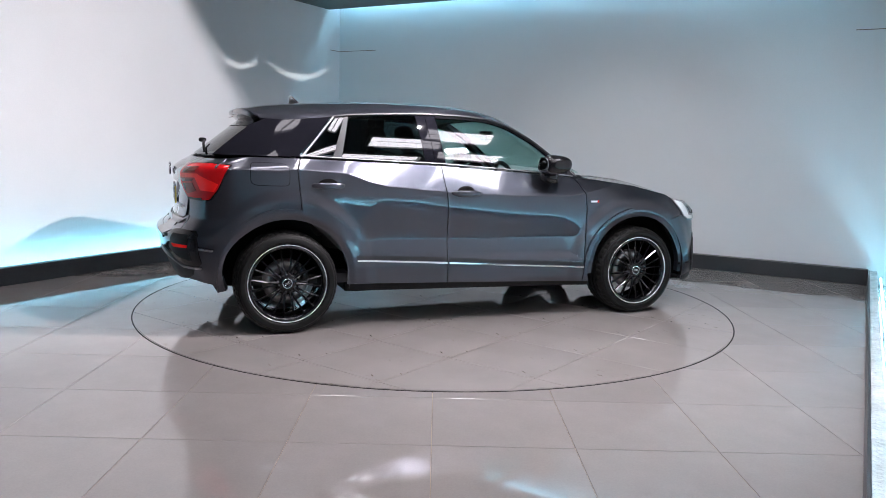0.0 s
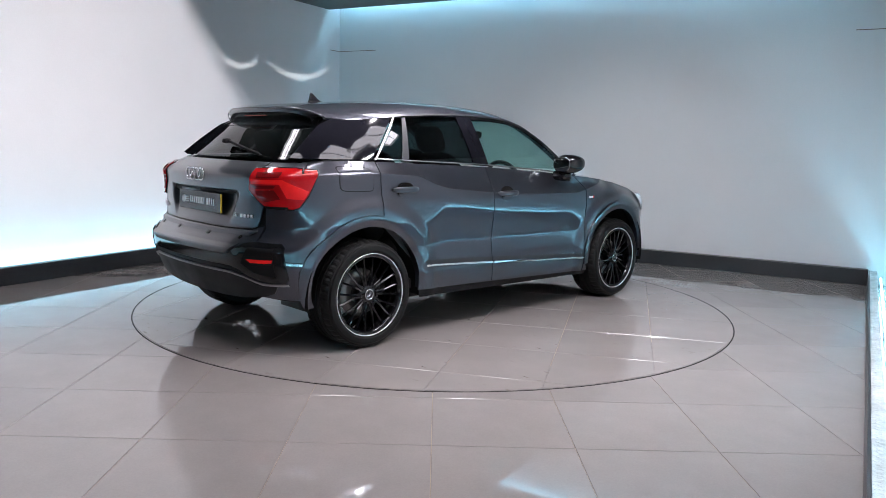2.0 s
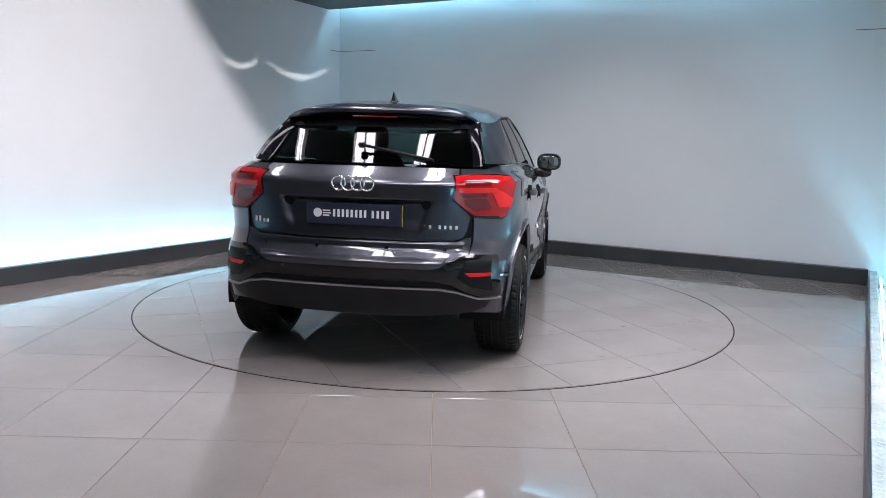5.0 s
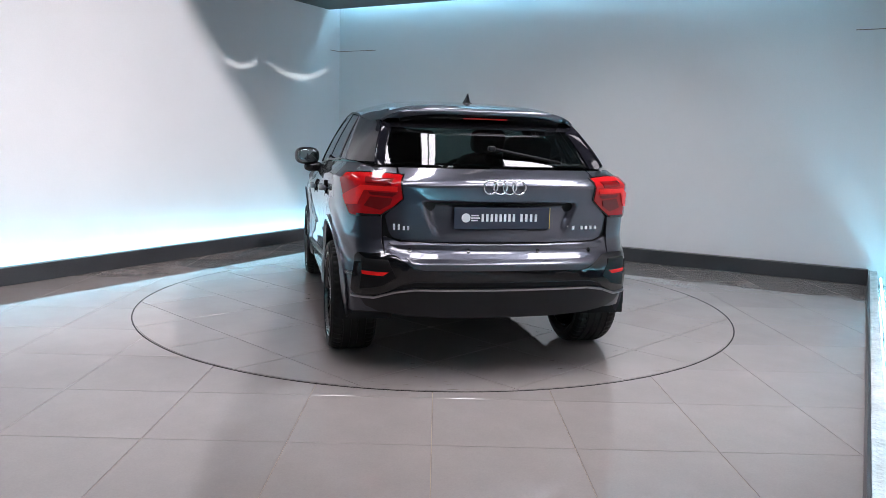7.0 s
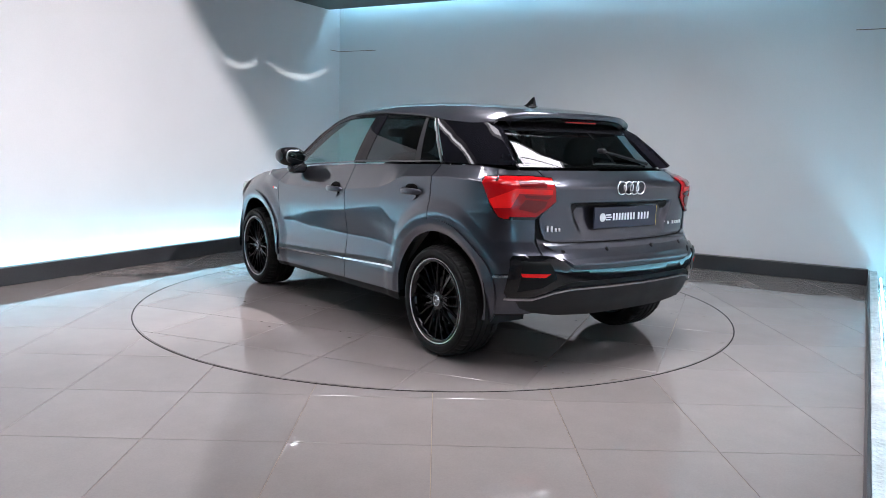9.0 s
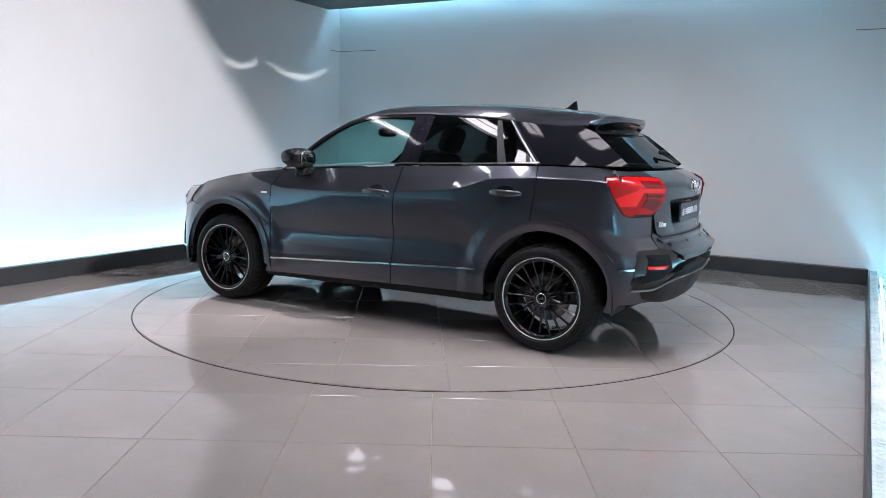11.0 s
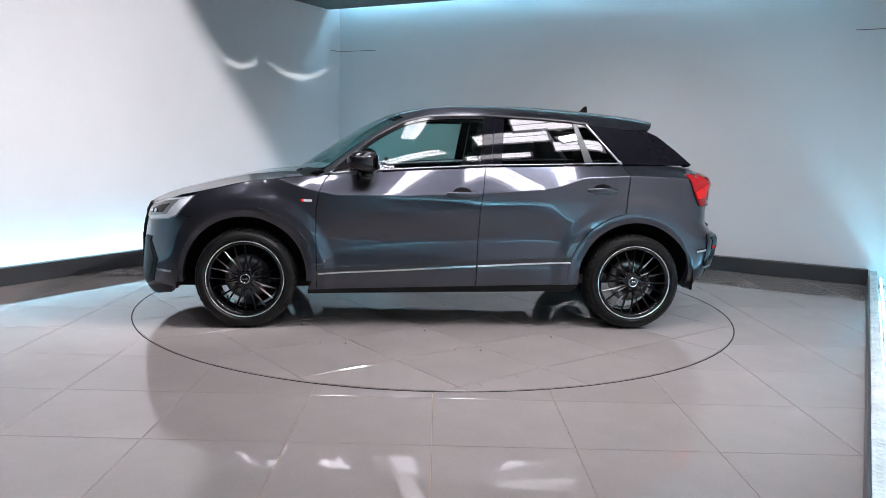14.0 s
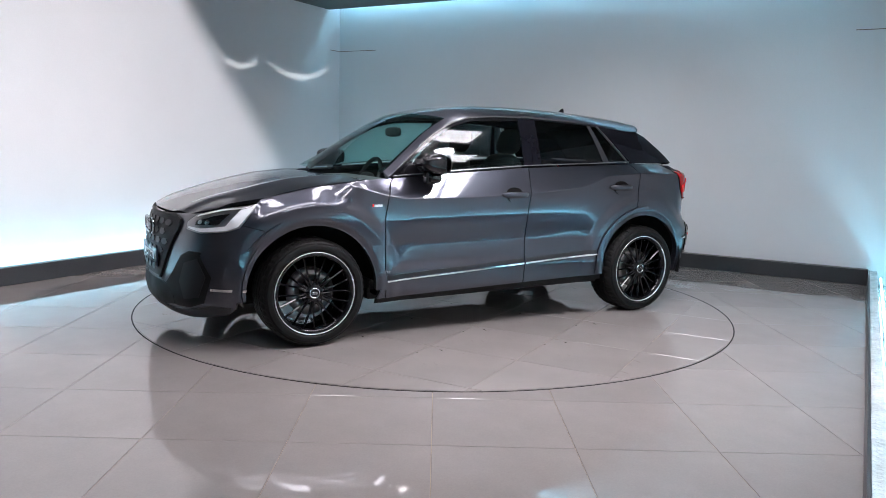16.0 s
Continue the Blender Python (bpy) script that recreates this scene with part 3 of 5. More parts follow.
def full(name, half, mat, parent, label="", onto=None, **kw):
    """A panel across the middle of the rear (u = 0) or of the front, from its left half."""
    mid = 0.0 if min(abs(u) for u, z in half) < 1e-6 else 2 * ARC[-1]
    keep = [(u, z) for u, z in half if min(abs(u), abs(u - ARC[-1])) > 1e-6]
    k = next(i for i, (u, z) in enumerate(half) if min(abs(u), abs(u - ARC[-1])) <= 1e-6)
    ring = [q for q in half[k:] + half[:k] if min(abs(q[0]), abs(q[0] - ARC[-1])) > 1e-6]
    return panel(name, ring + [(mid - u, z) for u, z in ring[::-1]], onto or body_round, mat, parent, label, outward=lambda p: Vector((p.x * 0.5, p.y, 0.02)), **kw)


def side_out(p):
    return Vector((p.x * 0.35 if abs(p.x) > 1.4 else 0.0, p.y + 0.02, 0.05))


def up_out(p):
    return Vector((0, 0, 1))


def arc(cx, cz, r, a0, a1, n):
    return [(cx + r * math.cos(radians(a0 + (a1 - a0) * i / n)), cz + r * math.sin(radians(a0 + (a1 - a0) * i / n))) for i in range(n + 1)]


def sx(points):
    """Side points (x, z) as surface coordinates."""
    return [(ux(x), z) for x, z in points]


# ---- the car ----
car = new("car")
tagged(car, "metallic grey compact five-door SUV with black wheels on the turntable", "car")

# lower side panels
FARC, RARC = 0.435, 0.435
DOORF = [(0.838, 0.262), (0.842, 0.43), (0.846, 0.60), (0.846, 0.787), (0.828, 0.899), (0.79, 0.985), (0.765, 1.014), (0.27, 1.054), (-0.262, 1.088),
         (-0.250, 0.968), (-0.228, 0.818), (-0.220, 0.516), (-0.214, 0.293)]
DOORR = [(-0.214, 0.293), (-0.220, 0.516), (-0.228, 0.818), (-0.250, 0.968), (-0.262, 1.088), (-0.86, 1.109), (-1.205, 1.121), (-1.236, 1.051), (-1.228, 0.957), (-1.213, 0.806)] \
    + arc(-HUBX, ARCHZ, 0.455, 79, 18, 9) + [(-0.856, 0.46), (-0.862, 0.31)]
front_doors = pair("front_door", sx(DOORF), body, PAINT, car, step=0.017, lines=((CREASE, -1.3, 1.1), (LOWCREASE, -0.9, 0.88)), gap=0.0034, outward=side_out)
rear_doors = pair("rear_door", sx(DOORR), body, PAINT, car, step=0.017, lines=((CREASE, -1.3, 1.1), (LOWCREASE, -0.9, 0.88)), gap=0.0034, outward=side_out)
FENDER = [(0.838, 0.262), (0.842, 0.43), (0.846, 0.60), (0.846, 0.787), (0.828, 0.899), (0.79, 0.985), (0.765, 1.014), (0.95, 1.004), (1.3, 0.958), (1.6, 0.893), (1.652, 0.866), (1.722, 0.742)] \
    + [(1.60, 0.712)] + arc(HUBX, ARCHZ, FARC + 0.01, 50, 178, 16) + [(0.90, 0.262)]
pair("front_wing", sx(FENDER), body, PAINT, car, step=0.014, lines=((CREASE, 0.75, 1.12),), gap=0.0034, outward=side_out)
QUARTER = [(-1.205, 1.121), (-1.236, 1.051), (-1.228, 0.957), (-1.213, 0.806)] + arc(-HUBX, ARCHZ, RARC + 0.01, 79, 148, 9) + [(-1.70, 0.558), (-1.87, 0.60), (-1.905, 0.66)]
QUARTER = sx(QUARTER) + [(ur(0.66), 0.74), (ur(0.655), 0.87), (ur(0.60), 1.09), (ur(0.62), 1.126), (ux(-1.67), 1.126)]
pair("quarter_panel", QUARTER, body, PAINT, car, step=0.014, lines=((CREASE, -1.75, -1.2),), gap=0.0034, outward=side_out)

# sills
SILL = [(0.90, 0.255), (0.838, 0.262), (-0.214, 0.293), (-0.862, 0.31), (-0.90, 0.31), (-0.90, 0.275), (0.90, 0.228)]
pair("sill", sx(SILL), body, SATIN, car, "black lower sill", lift=-0.008, outward=side_out)
pair("sill_end", sx([(-0.864, 0.312), (-0.858, 0.462), (-0.868, 0.50), (-0.915, 0.50), (-0.915, 0.312)]), body, PAINT, car, outward=side_out)

# bright strips along the sills, one on each panel
def strip_poly(x0, x1, za, h):
    f = table([-0.93, -0.88, -0.5, -0.22, 0.25, 0.82, 0.91], [0.470, 0.469, 0.452, 0.437, 0.410, 0.379, 0.372])
    n = 12
    xs = [x0 + (x1 - x0) * i / n for i in range(n + 1)]
    return sx([(x, f(x) + za) for x in xs] + [(x, f(x) + za - h) for x in xs[::-1]])


pair("sill_strip", strip_poly(0.832, -0.210, 0.0, 0.011), body, CHROME, front_doors, "bright aluminium strip", lift=0.011, outward=side_out, step=0.05)
pair("sill_strip", strip_poly(-0.224, -0.852, 0.0, 0.011), body, CHROME, rear_doors, "bright aluminium strip", lift=0.011, outward=side_out, step=0.05)
for dd, x0, x1 in ((front_doors, 0.832, -0.210), (rear_doors, -0.224, -0.852)):
    pair("lower_trim", strip_poly(x0, x1, 0.030, 0.026), body, DARKGREY, dd, "dark lower door trim", lift=0.003, outward=side_out, step=0.05)

# wheel-arch trims
def arch(name, hx, a0, a1):
    return arc(hx, ARCHZ, 0.462, a0, a1, 30) + arc(hx, ARCHZ, 0.396, a1, a0, 30)


def arch_map(u, z):
    p = body(u, z)
    r = min(math.hypot(p.x - HUBX, z - ARCHZ), math.hypot(p.x + HUBX, z - ARCHZ))
    return p + Vector((0, -0.012 * smooth(0.440, 0.392, r), 0))


pair("wheel_arch_trim", sx(arch("f", HUBX, -6, 183)), arch_map, PAINT, car, "grey wheel-arch trim", step=0.014, lift=0.012, depth=0.05, outward=side_out)
pair("wheel_arch_trim", sx(arch("r", -HUBX, -3, 186)), arch_map, PAINT, car, "grey wheel-arch trim", step=0.014, lift=0.012, depth=0.05, outward=side_out)

# fuel flap in the rear wing
def flap_poly(cx, cz, hw, hh):
    out = []
    for i in range(24):
        a = 2 * math.pi * i / 24
        c, s = math.cos(a), math.sin(a)
        out.append((ux(cx) + hw * math.copysign(abs(c) ** 0.35, c), cz + 0.06 * (-c) * hw + hh * math.copysign(abs(s) ** 0.35, s)))
    return out


flap_gap = panel("fuel_flap_gap", flap_poly(-HUBX - 0.105, 1.018, 0.122, 0.071), body, SEAL, car, "dark gap round the fuel flap", lift=0.0015, depth=0.003, mirror=True, outward=side_out, step=0.02)
panel("fuel_flap", flap_poly(-HUBX - 0.105, 1.018, 0.118, 0.067), body, PAINT, flap_gap, "grey fuel flap", lift=0.0035, depth=0.003, mirror=True, outward=side_out, step=0.02)

# rear bumper, tailgate
BUMP = sx(arc(-HUBX, ARCHZ, RARC + 0.01, 149, 178, 5)) + [(ux(-1.735), 0.345), (ux(-1.84), 0.360), (ur(0.62), 0.368), (ur(0.3), 0.352), (0.0, 0.350),
        (0.0, 0.737), (ur(0.3), 0.738), (ur(0.57), 0.744), (ur(0.615), 0.760), (ur(0.652), 0.77), (ux(-1.905), 0.66), (ux(-1.87), 0.60), (ux(-1.70), 0.558)]
bumper = full("rear_bumper", BUMP, PAINT, car, gap=0.0015, step=0.026)
bumpers = (bumper, bumper)
HATCH = [(0.0, 0.742), (ur(0.3), 0.743), (ur(0.56), 0.749), (ur(0.606), 0.764), (ur(0.625), 0.80), (ur(0.64), 0.875), (ur(0.59), 0.93), (ur(0.555), 0.98), (ur(0.575), 1.083), (ur(0.60), 1.10), (ur(0.615), 1.126), (0.0, 1.138)]
hatch = full("tailgate", HATCH, PAINT, car, gap=0.0015, step=0.020)
hatches = (hatch, hatch)

# dark lower rear apron and gloss-black inserts
def rear_band(name, top, bottom, mat, lift, label, parent=None, **kw):
    """A band across the rear from table to table of (y, z)."""
    ys = [p[0] for p in top]
    poly = [(ur(y), z) for y, z in top] + [(ur(y), z) for y, z in bottom[::-1]]
    if top[0][0] == 0:
        return full(name, poly, mat, bumper, label, lift=lift, **kw)
    return pair(name, poly, body, mat, parent or bumpers, label, lift=lift, outward=side_out, **kw)


rear_band("rear_apron", [(0, 0.500), (0.50, 0.500), (0.60, 0.485), (0.70, 0.447), (0.765, 0.440)], [(0, 0.338), (0.30, 0.340), (0.52, 0.352), (0.68, 0.374), (0.74, 0.400)], APRON, 0.006, "black-grey lower apron", depth=0.03)
rear_band("bumper_lip", [(0, 0.512), (0.50, 0.512), (0.60, 0.496), (0.70, 0.458), (0.80, 0.452)], [(0, 0.502), (0.50, 0.502), (0.60, 0.486), (0.70, 0.448), (0.80, 0.442)], TRIM, 0.016, "satin grey lip", step=0.012)
rear_band("bumper_insert", [(0, 0.606), (0.455, 0.606), (0.50, 0.614), (0.60, 0.672), (0.66, 0.680), (0.785, 0.676), (0.802, 0.655)], [(0, 0.550), (0.50, 0.546), (0.57, 0.530), (0.64, 0.490), (0.71, 0.460), (0.790, 0.455), (0.806, 0.48), (0.806, 0.60)], BLACK, 0.009, "gloss black insert", depth=0.02)
rear_band("bumper_step", [(0, 0.545), (0.50, 0.541), (0.58, 0.525), (0.66, 0.478)], [(0, 0.515), (0.50, 0.515), (0.60, 0.500), (0.66, 0.476)], SATIN, 0.004, "satin black step", step=0.02)
rear_band("vent_recess", [(0.642, 0.650), (0.770, 0.650)], [(0.600, 0.566), (0.668, 0.520), (0.770, 0.492)], SATIN, 0.012, "satin black vent", step=0.02)
rear_band("reflector", [(0.640, 0.594), (0.770, 0.592)], [(0.665, 0.574), (0.765, 0.574)], REDLIGHT, 0.016, "red reflector", step=0.02)

for y in (0.20, 0.52):
    dot = [(ur(y) + 0.010 * math.cos(a), 0.700 + 0.010 * math.sin(a)) for a in np.linspace(0, 2 * math.pi, 14, endpoint=False)]
    pair("parking_sensor", dot, body, BLACK, bumpers, "small round black parking sensor", lift=0.006, depth=0.005, outward=side_out, step=0.02)


def ridge(top, crest, deep, fade):
    """The body's surface with a ledge that comes out below top and fades away under its crest."""
    def at(u, z):
        p = body_round(u, z)
        d = deep * (max(0.0, min(1.0, (top - z) / (top - crest))) if z > crest else max(0.0, 1 - (crest - z) / fade))
        side = Vector((-1.0, 0.55 * p.y / 0.8, 0)).normalized()
        return p + side * d
    return at


LEDGE = [(0.0, 0.662), (ur(0.47), 0.662), (ur(0.52), 0.668), (ur(0.55), 0.668), (ur(0.50), 0.628), (ur(0.455), 0.610), (0.0, 0.610)]
shelf_on = ridge(0.662, 0.640, 0.022, 0.08)
full("bumper_shelf", LEDGE, PAINT, bumper, "grey bumper shelf", onto=shelf_on, lift=0.004, depth=0.004, step=0.011)
HEM = [(0.0, 0.7345), (ur(0.3), 0.7355), (ur(0.57), 0.741), (ur(0.61), 0.752), (ur(0.62), 0.735), (ur(0.575), 0.712), (ur(0.3), 0.706), (0.0, 0.705)]
hem_on = ridge(0.742, 0.731, 0.012, 0.03)
full("bumper_hem", HEM, PAINT, bumper, onto=hem_on, lift=0.002, depth=0.004, step=0.010)

# tail lamps
LAMP = [(ur(0.565), 1.080), (ur(0.69), 1.088), (ux(-1.80), 1.086), (ux(-1.660), 1.068), (ux(-1.728), 0.94), (ux(-1.775), 0.878), (ux(-1.80), 0.870), (ur(0.665), 0.878), (ur(0.60), 0.922), (ur(0.548), 0.968)]
lamps = pair("tail_lamp", LAMP, body, RED, car, "glossy red tail lamp", lift=0.010, depth=0.03, outward=side_out, step=0.025)
pair("lamp_edge", inset_poly(LAMP, -0.007), body, BLACK, lamps, "thin black lamp edge", lift=0.006, depth=0.02, outward=side_out, step=0.025)
DARK1 = [(ur(0.60), 1.060), (ur(0.745), 1.064), (ur(0.735), 1.040), (ur(0.61), 1.035)]
pair("lamp_recess", DARK1, body, REDDARK, lamps, "dark red recess", lift=0.0145, depth=0.004, outward=side_out, step=0.02)
DARK2 = [(ur(0.575), 0.995), (ur(0.72), 1.000), (ur(0.71), 0.985), (ur(0.60), 0.978)]
pair("lamp_recess", DARK2, body, REDDARK, lamps, "dark red recess", lift=0.0145, depth=0.004, outward=side_out, step=0.02)
BAR1 = [(ur(0.575), 1.030), (ur(0.755), 1.032), (ux(-1.722), 0.965), (ux(-1.752), 0.92), (ur(0.77), 0.93), (ur(0.74), 1.008), (ur(0.575), 1.004)]
pair("lamp_bar", BAR1, body, REDLIGHT, lamps, "bright red bar", lift=0.017, depth=0.004, outward=side_out, step=0.02)
BAR2 = [(ur(0.60), 0.968), (ur(0.71), 0.975), (ur(0.74), 0.925), (ur(0.66), 0.905), (ur(0.61), 0.935)]
pair("lamp_bar", BAR2, body, REDDARK, lamps, "dark red lower chamber", lift=0.0145, depth=0.004, outward=side_out, step=0.02)
pair("lamp_foot", [(ur(0.66), 0.884), (ur(0.775), 0.882), (ur(0.775), 0.872), (ur(0.665), 0.874)], body, BLACK, lamps, "black lower lamp edge", lift=0.015, depth=0.004, outward=side_out, step=0.02)

# tailgate details: crease, recess, plate, rings, letters
def back_plate(name, y0, y1, z0, z1, x, thick, mat, parent, label="", bevel=0.002):
    return part(name, box(x - thick, x, y0, y1, z0, z1, bevel=bevel), mat, parent, label)


plate = back_plate("number_plate", -0.264, 0.264, 0.791, 0.907, -1.943, 0.012, PLATE, car, "dark blue plate with plain white bars")
XP = -1.9555
back_plate("plate_edge", -0.2665, -0.2635, 0.793, 0.905, XP + 0.0125, 0.011, YELLOW, plate, "yellow edge strip", 0.0)
part("plate_mark", place(lathe([(0.0, 0.0), (0.024, 0.0), (0.024, 0.002), (0.0, 0.002)], 24), Matrix.Translation((XP, 0.20, 0.851)) @ Matrix.Rotation(radians(90), 4, "Z")), PLATEWHITE, plate, "white round mark")
for i, w in enumerate((0.030, 0.040, 0.034)):
    back_plate("plate_mark", 0.165 - w, 0.172, 0.834 + i * 0.013, 0.841 + i * 0.013, XP + 0.0005, 0.002, PLATEWHITE, plate, "white mark bar", 0.0)
for y0 in [0.115 - 0.0245 * i for i in range(8)] + [-0.099 - 0.027 * i for i in range(4)]:
    back_plate("plate_bar", y0 - 0.013, y0, 0.832, 0.872, XP + 0.0005, 0.002, PLATEWHITE, plate, "white bar of writing", 0.0)
for k, yy in enumerate((0.078, 0.026, -0.026, -0.078)):
    pts = []
    for i in range(28):
        a = 2 * math.pi * i / 28
        pts.append((-1.978 - 0.003 * (k % 2) + 0.02 * (yy / 0.25) ** 2, yy + 0.036 * math.cos(a), 1.013 + 0.036 * math.sin(a)))
    part("badge_ring", tube(pts, 0.0052, True), CHROME, hatch, "chrome ring", True)
def letter_bars(ys, z0, z1, w, tilt):
    for y in ys:
        xx = body(ur(abs(y)), 0.83).x
        bar = box(-0.005, 0.002, -w / 2, w / 2, z0, z1, bevel=0.0015)
        part("badge_bar", place(bar, Matrix.Translation((xx, y, 0)) @ Matrix.Rotation(radians(tilt), 4, "Z")), SILVER, hatch, "bright lettering bar")


letter_bars((0.572, 0.548), 0.782, 0.814, 0.010, -16)
letter_bars((0.522, 0.500), 0.782, 0.802, 0.011, -15)
letter_bars((-0.385, -0.411, -0.462, -0.490, -0.518, -0.548), 0.788, 0.807, 0.013, 14)

# front bumper, bonnet, grille, head lamps
FBUMP = sx(arc(HUBX, ARCHZ, FARC + 0.01, 50, -10, 9)) + [(ux(1.76), 0.232), (uf(0.72), 0.20), (uf(0.4), 0.175), (ARC[-1], 0.17), (ARC[-1], 0.775), (uf(0.3), 0.778), (uf(0.5), 0.79), (uf(0.62), 0.80),
        (ux(1.88), 0.835), (ux(1.722), 0.80), (ux(1.722), 0.742), (ux(1.60), 0.712)]
front = full("front_bumper", FBUMP, PAINT, car, gap=0.0012)
fb = (front, front)
HOOD = [(2.036, 0.0), (2.036, 0.5), (2.026, 0.8), (1.95, 0.99), (1.60, 0.995), (1.25, 0.995), (0.93, 0.99), (0.985, 0.7), (1.03, 0.35), (1.04, 0.0)]
HOOD = HOOD + [(x, -s) for x, s in HOOD[::-1] if s]
bonnet = panel("bonnet", HOOD, hood_point, PAINT, car, step=0.045, outward=up_out, depth=0.02)
panel("scuttle", [(0.80, -0.98), (1.06, -0.98), (1.12, -0.4), (1.12, 0.4), (1.06, 0.98), (0.80, 0.98), (0.95, 0.4), (0.95, -0.4)], lambda x, s: hood_point(max(x, 0.9), s) + Vector((min(x - 0.9, 0), 0, -0.022)), SATIN, car, "black scuttle panel", step=0.06, outward=up_out)
GRILLE = [(ARC[-1], 0.755), (uf(0.40), 0.765), (uf(0.47), 0.745), (uf(0.485), 0.70), (uf(0.30), 0.395), (ARC[-1], 0.385)]
g0 = full("grille", GRILLE, SATIN, front, "black honeycomb grille", lift=0.008, depth=0.02)
grille = (g0, g0)
GF = [(ARC[-1], 0.765), (uf(0.41), 0.777), (uf(0.492), 0.752), (uf(0.505), 0.70), (uf(0.315), 0.385), (uf(0.30), 0.395), (uf(0.485), 0.70), (uf(0.47), 0.745), (uf(0.40), 0.765), (ARC[-1], 0.755)]
pair("grille_frame", GF, body, SATIN, fb, "black grille surround", lift=0.014, depth=0.02, outward=side_out, step=0.02)
for row in range(6):
    z = 0.72 - row * 0.056
    half = float(np.interp(z, [0.39, 0.70], [0.29, 0.47]))
    for k in range(4):
        y = (k + 0.5 + 0.5 * (row % 2)) * 0.115 - 0.05
        if y + 0.05 < half and y > 0:
            hexa = [(uf(y + 0.048 * math.cos(radians(a)) if y + 0.048 * math.cos(radians(a)) > 0 else 0.0), z + 0.020 * math.sin(radians(a))) for a in range(0, 360, 60)]
            pair("grille_cell", hexa, body, DARKGREY, grille, "dark honeycomb piece", lift=0.013, depth=0.006, outward=side_out, step=0.05)
for k, yy in enumerate((0.105, 0.035, -0.035, -0.105)):
    pts = [(2.104 - 0.02 * (yy / 0.2) ** 2 + 0.003 * (k % 2), yy + 0.048 * math.cos(2 * math.pi * i / 28), 0.675 + 0.048 * math.sin(2 * math.pi * i / 28)) for i in range(28)]
    part("badge_ring", tube(pts, 0.006, True), CHROME, front, "chrome ring", True)
part("front_plate", box(2.094, 2.104, -0.26, 0.26, 0.44, 0.55, bevel=0.002), PLATE, front, "dark blue front plate")
part("plate_bar", box(2.1045, 2.1055, -0.20, 0.16, 0.475, 0.515), PLATEWHITE, front, "white bar of writing")
HEAD = [(ux(1.640), 0.862), (ux(1.735), 0.728), (ux(1.80), 0.705), (uf(0.70), 0.690), (uf(0.585), 0.705), (uf(0.575), 0.745), (uf(0.63), 0.79), (ux(1.88), 0.832), (ux(1.78), 0.850)]
heads = pair("head_lamp", HEAD, body, TRIM, car, "silver head lamp with white light bar", lift=0.008, depth=0.03, outward=side_out, step=0.025)
HB = [(ux(1.655), 0.856), (ux(1.745), 0.735), (ux(1.80), 0.712), (uf(0.70), 0.698), (uf(0.60), 0.712), (uf(0.60), 0.722), (uf(0.70), 0.718), (ux(1.81), 0.738), (ux(1.79), 0.775), (ux(1.765), 0.832)]
pair("light_bar", HB, body, WHITE, heads, "white running light", lift=0.011, depth=0.005, outward=side_out, step=0.02)
HBT = [(ux(1.70), 0.853), (ux(1.88), 0.826), (uf(0.64), 0.785), (uf(0.64), 0.777), (ux(1.88), 0.815), (ux(1.71), 0.846)]
pair("light_bar", HBT, body, SILVER, heads, "thin silver upper bar", lift=0.011, depth=0.005, outward=side_out, step=0.02)
CELL = [(uf(0.655), 0.733), (uf(0.745), 0.742), (ux(1.845), 0.748), (ux(1.815), 0.806), (uf(0.74), 0.788), (uf(0.70), 0.770), (uf(0.655), 0.758)]
cells = pair("reflector_cell", CELL, body, BLACK, heads, "black projector cell", lift=0.011, depth=0.006, outward=side_out, step=0.02)
for c in (0.685, 0.725):
    pair("projector", [(uf(c) + 0.016 * math.cos(a), 0.752 + 0.012 * math.sin(a)) for a in np.linspace(0, 2 * math.pi, 14, endpoint=False)], body, CHROME, cells, "round projector lens", lift=0.0155, depth=0.004, outward=side_out, step=0.02)
INTAKE = [(uf(0.56), 0.55), (uf(0.64), 0.585), (uf(0.72), 0.582), (ux(1.915), 0.56), (ux(1.86), 0.44), (ux(1.885), 0.29), (uf(0.66), 0.255), (uf(0.42), 0.245), (uf(0.40), 0.37), (uf(0.47), 0.44)]
ins = pair("side_intake", INTAKE, body, SATIN, fb, "satin black side intake", lift=0.005, depth=0.02, outward=side_out)
INTB = [(uf(0.60), 0.51), (uf(0.70), 0.545), (ux(1.92), 0.53), (ux(1.885), 0.44), (ux(1.91), 0.32), (uf(0.62), 0.30), (uf(0.56), 0.40)]
pair("intake_mesh", INTB, body, APRON, ins, "dark intake blade", lift=0.009, depth=0.006, outward=side_out)
SPL = [(ARC[-1], 0.372), (uf(0.34), 0.372), (uf(0.43), 0.350), (uf(0.5), 0.300), (uf(0.5), 0.255), (uf(0.4), 0.235), (ARC[-1], 0.225)]
full("lower_grille", SPL, SATIN, front, "satin black lower grille", lift=0.006, depth=0.02)
full("front_lip", [(ARC[-1], 0.215), (uf(0.5), 0.225), (uf(0.70), 0.25), (ux(1.86), 0.275), (ux(1.765), 0.262), (ux(1.775), 0.225), (uf(0.72), 0.195), (uf(0.4), 0.165), (ARC[-1], 0.16)], DARKGREY, front, "dark front lip", lift=0.004, depth=0.03)
pair("bumper_strip", sx([(1.69, 0.372), (1.86, 0.378), (1.86, 0.362), (1.695, 0.358)]), body, CHROME, fb, "bright strip", lift=0.008, outward=side_out, step=0.02)
pair("bumper_strip", sx([(-1.70, 0.556), (-1.84, 0.586), (-1.84, 0.574), (-1.705, 0.544)]), body, CHROME, bumpers, "bright strip", lift=0.007, outward=side_out, step=0.02)

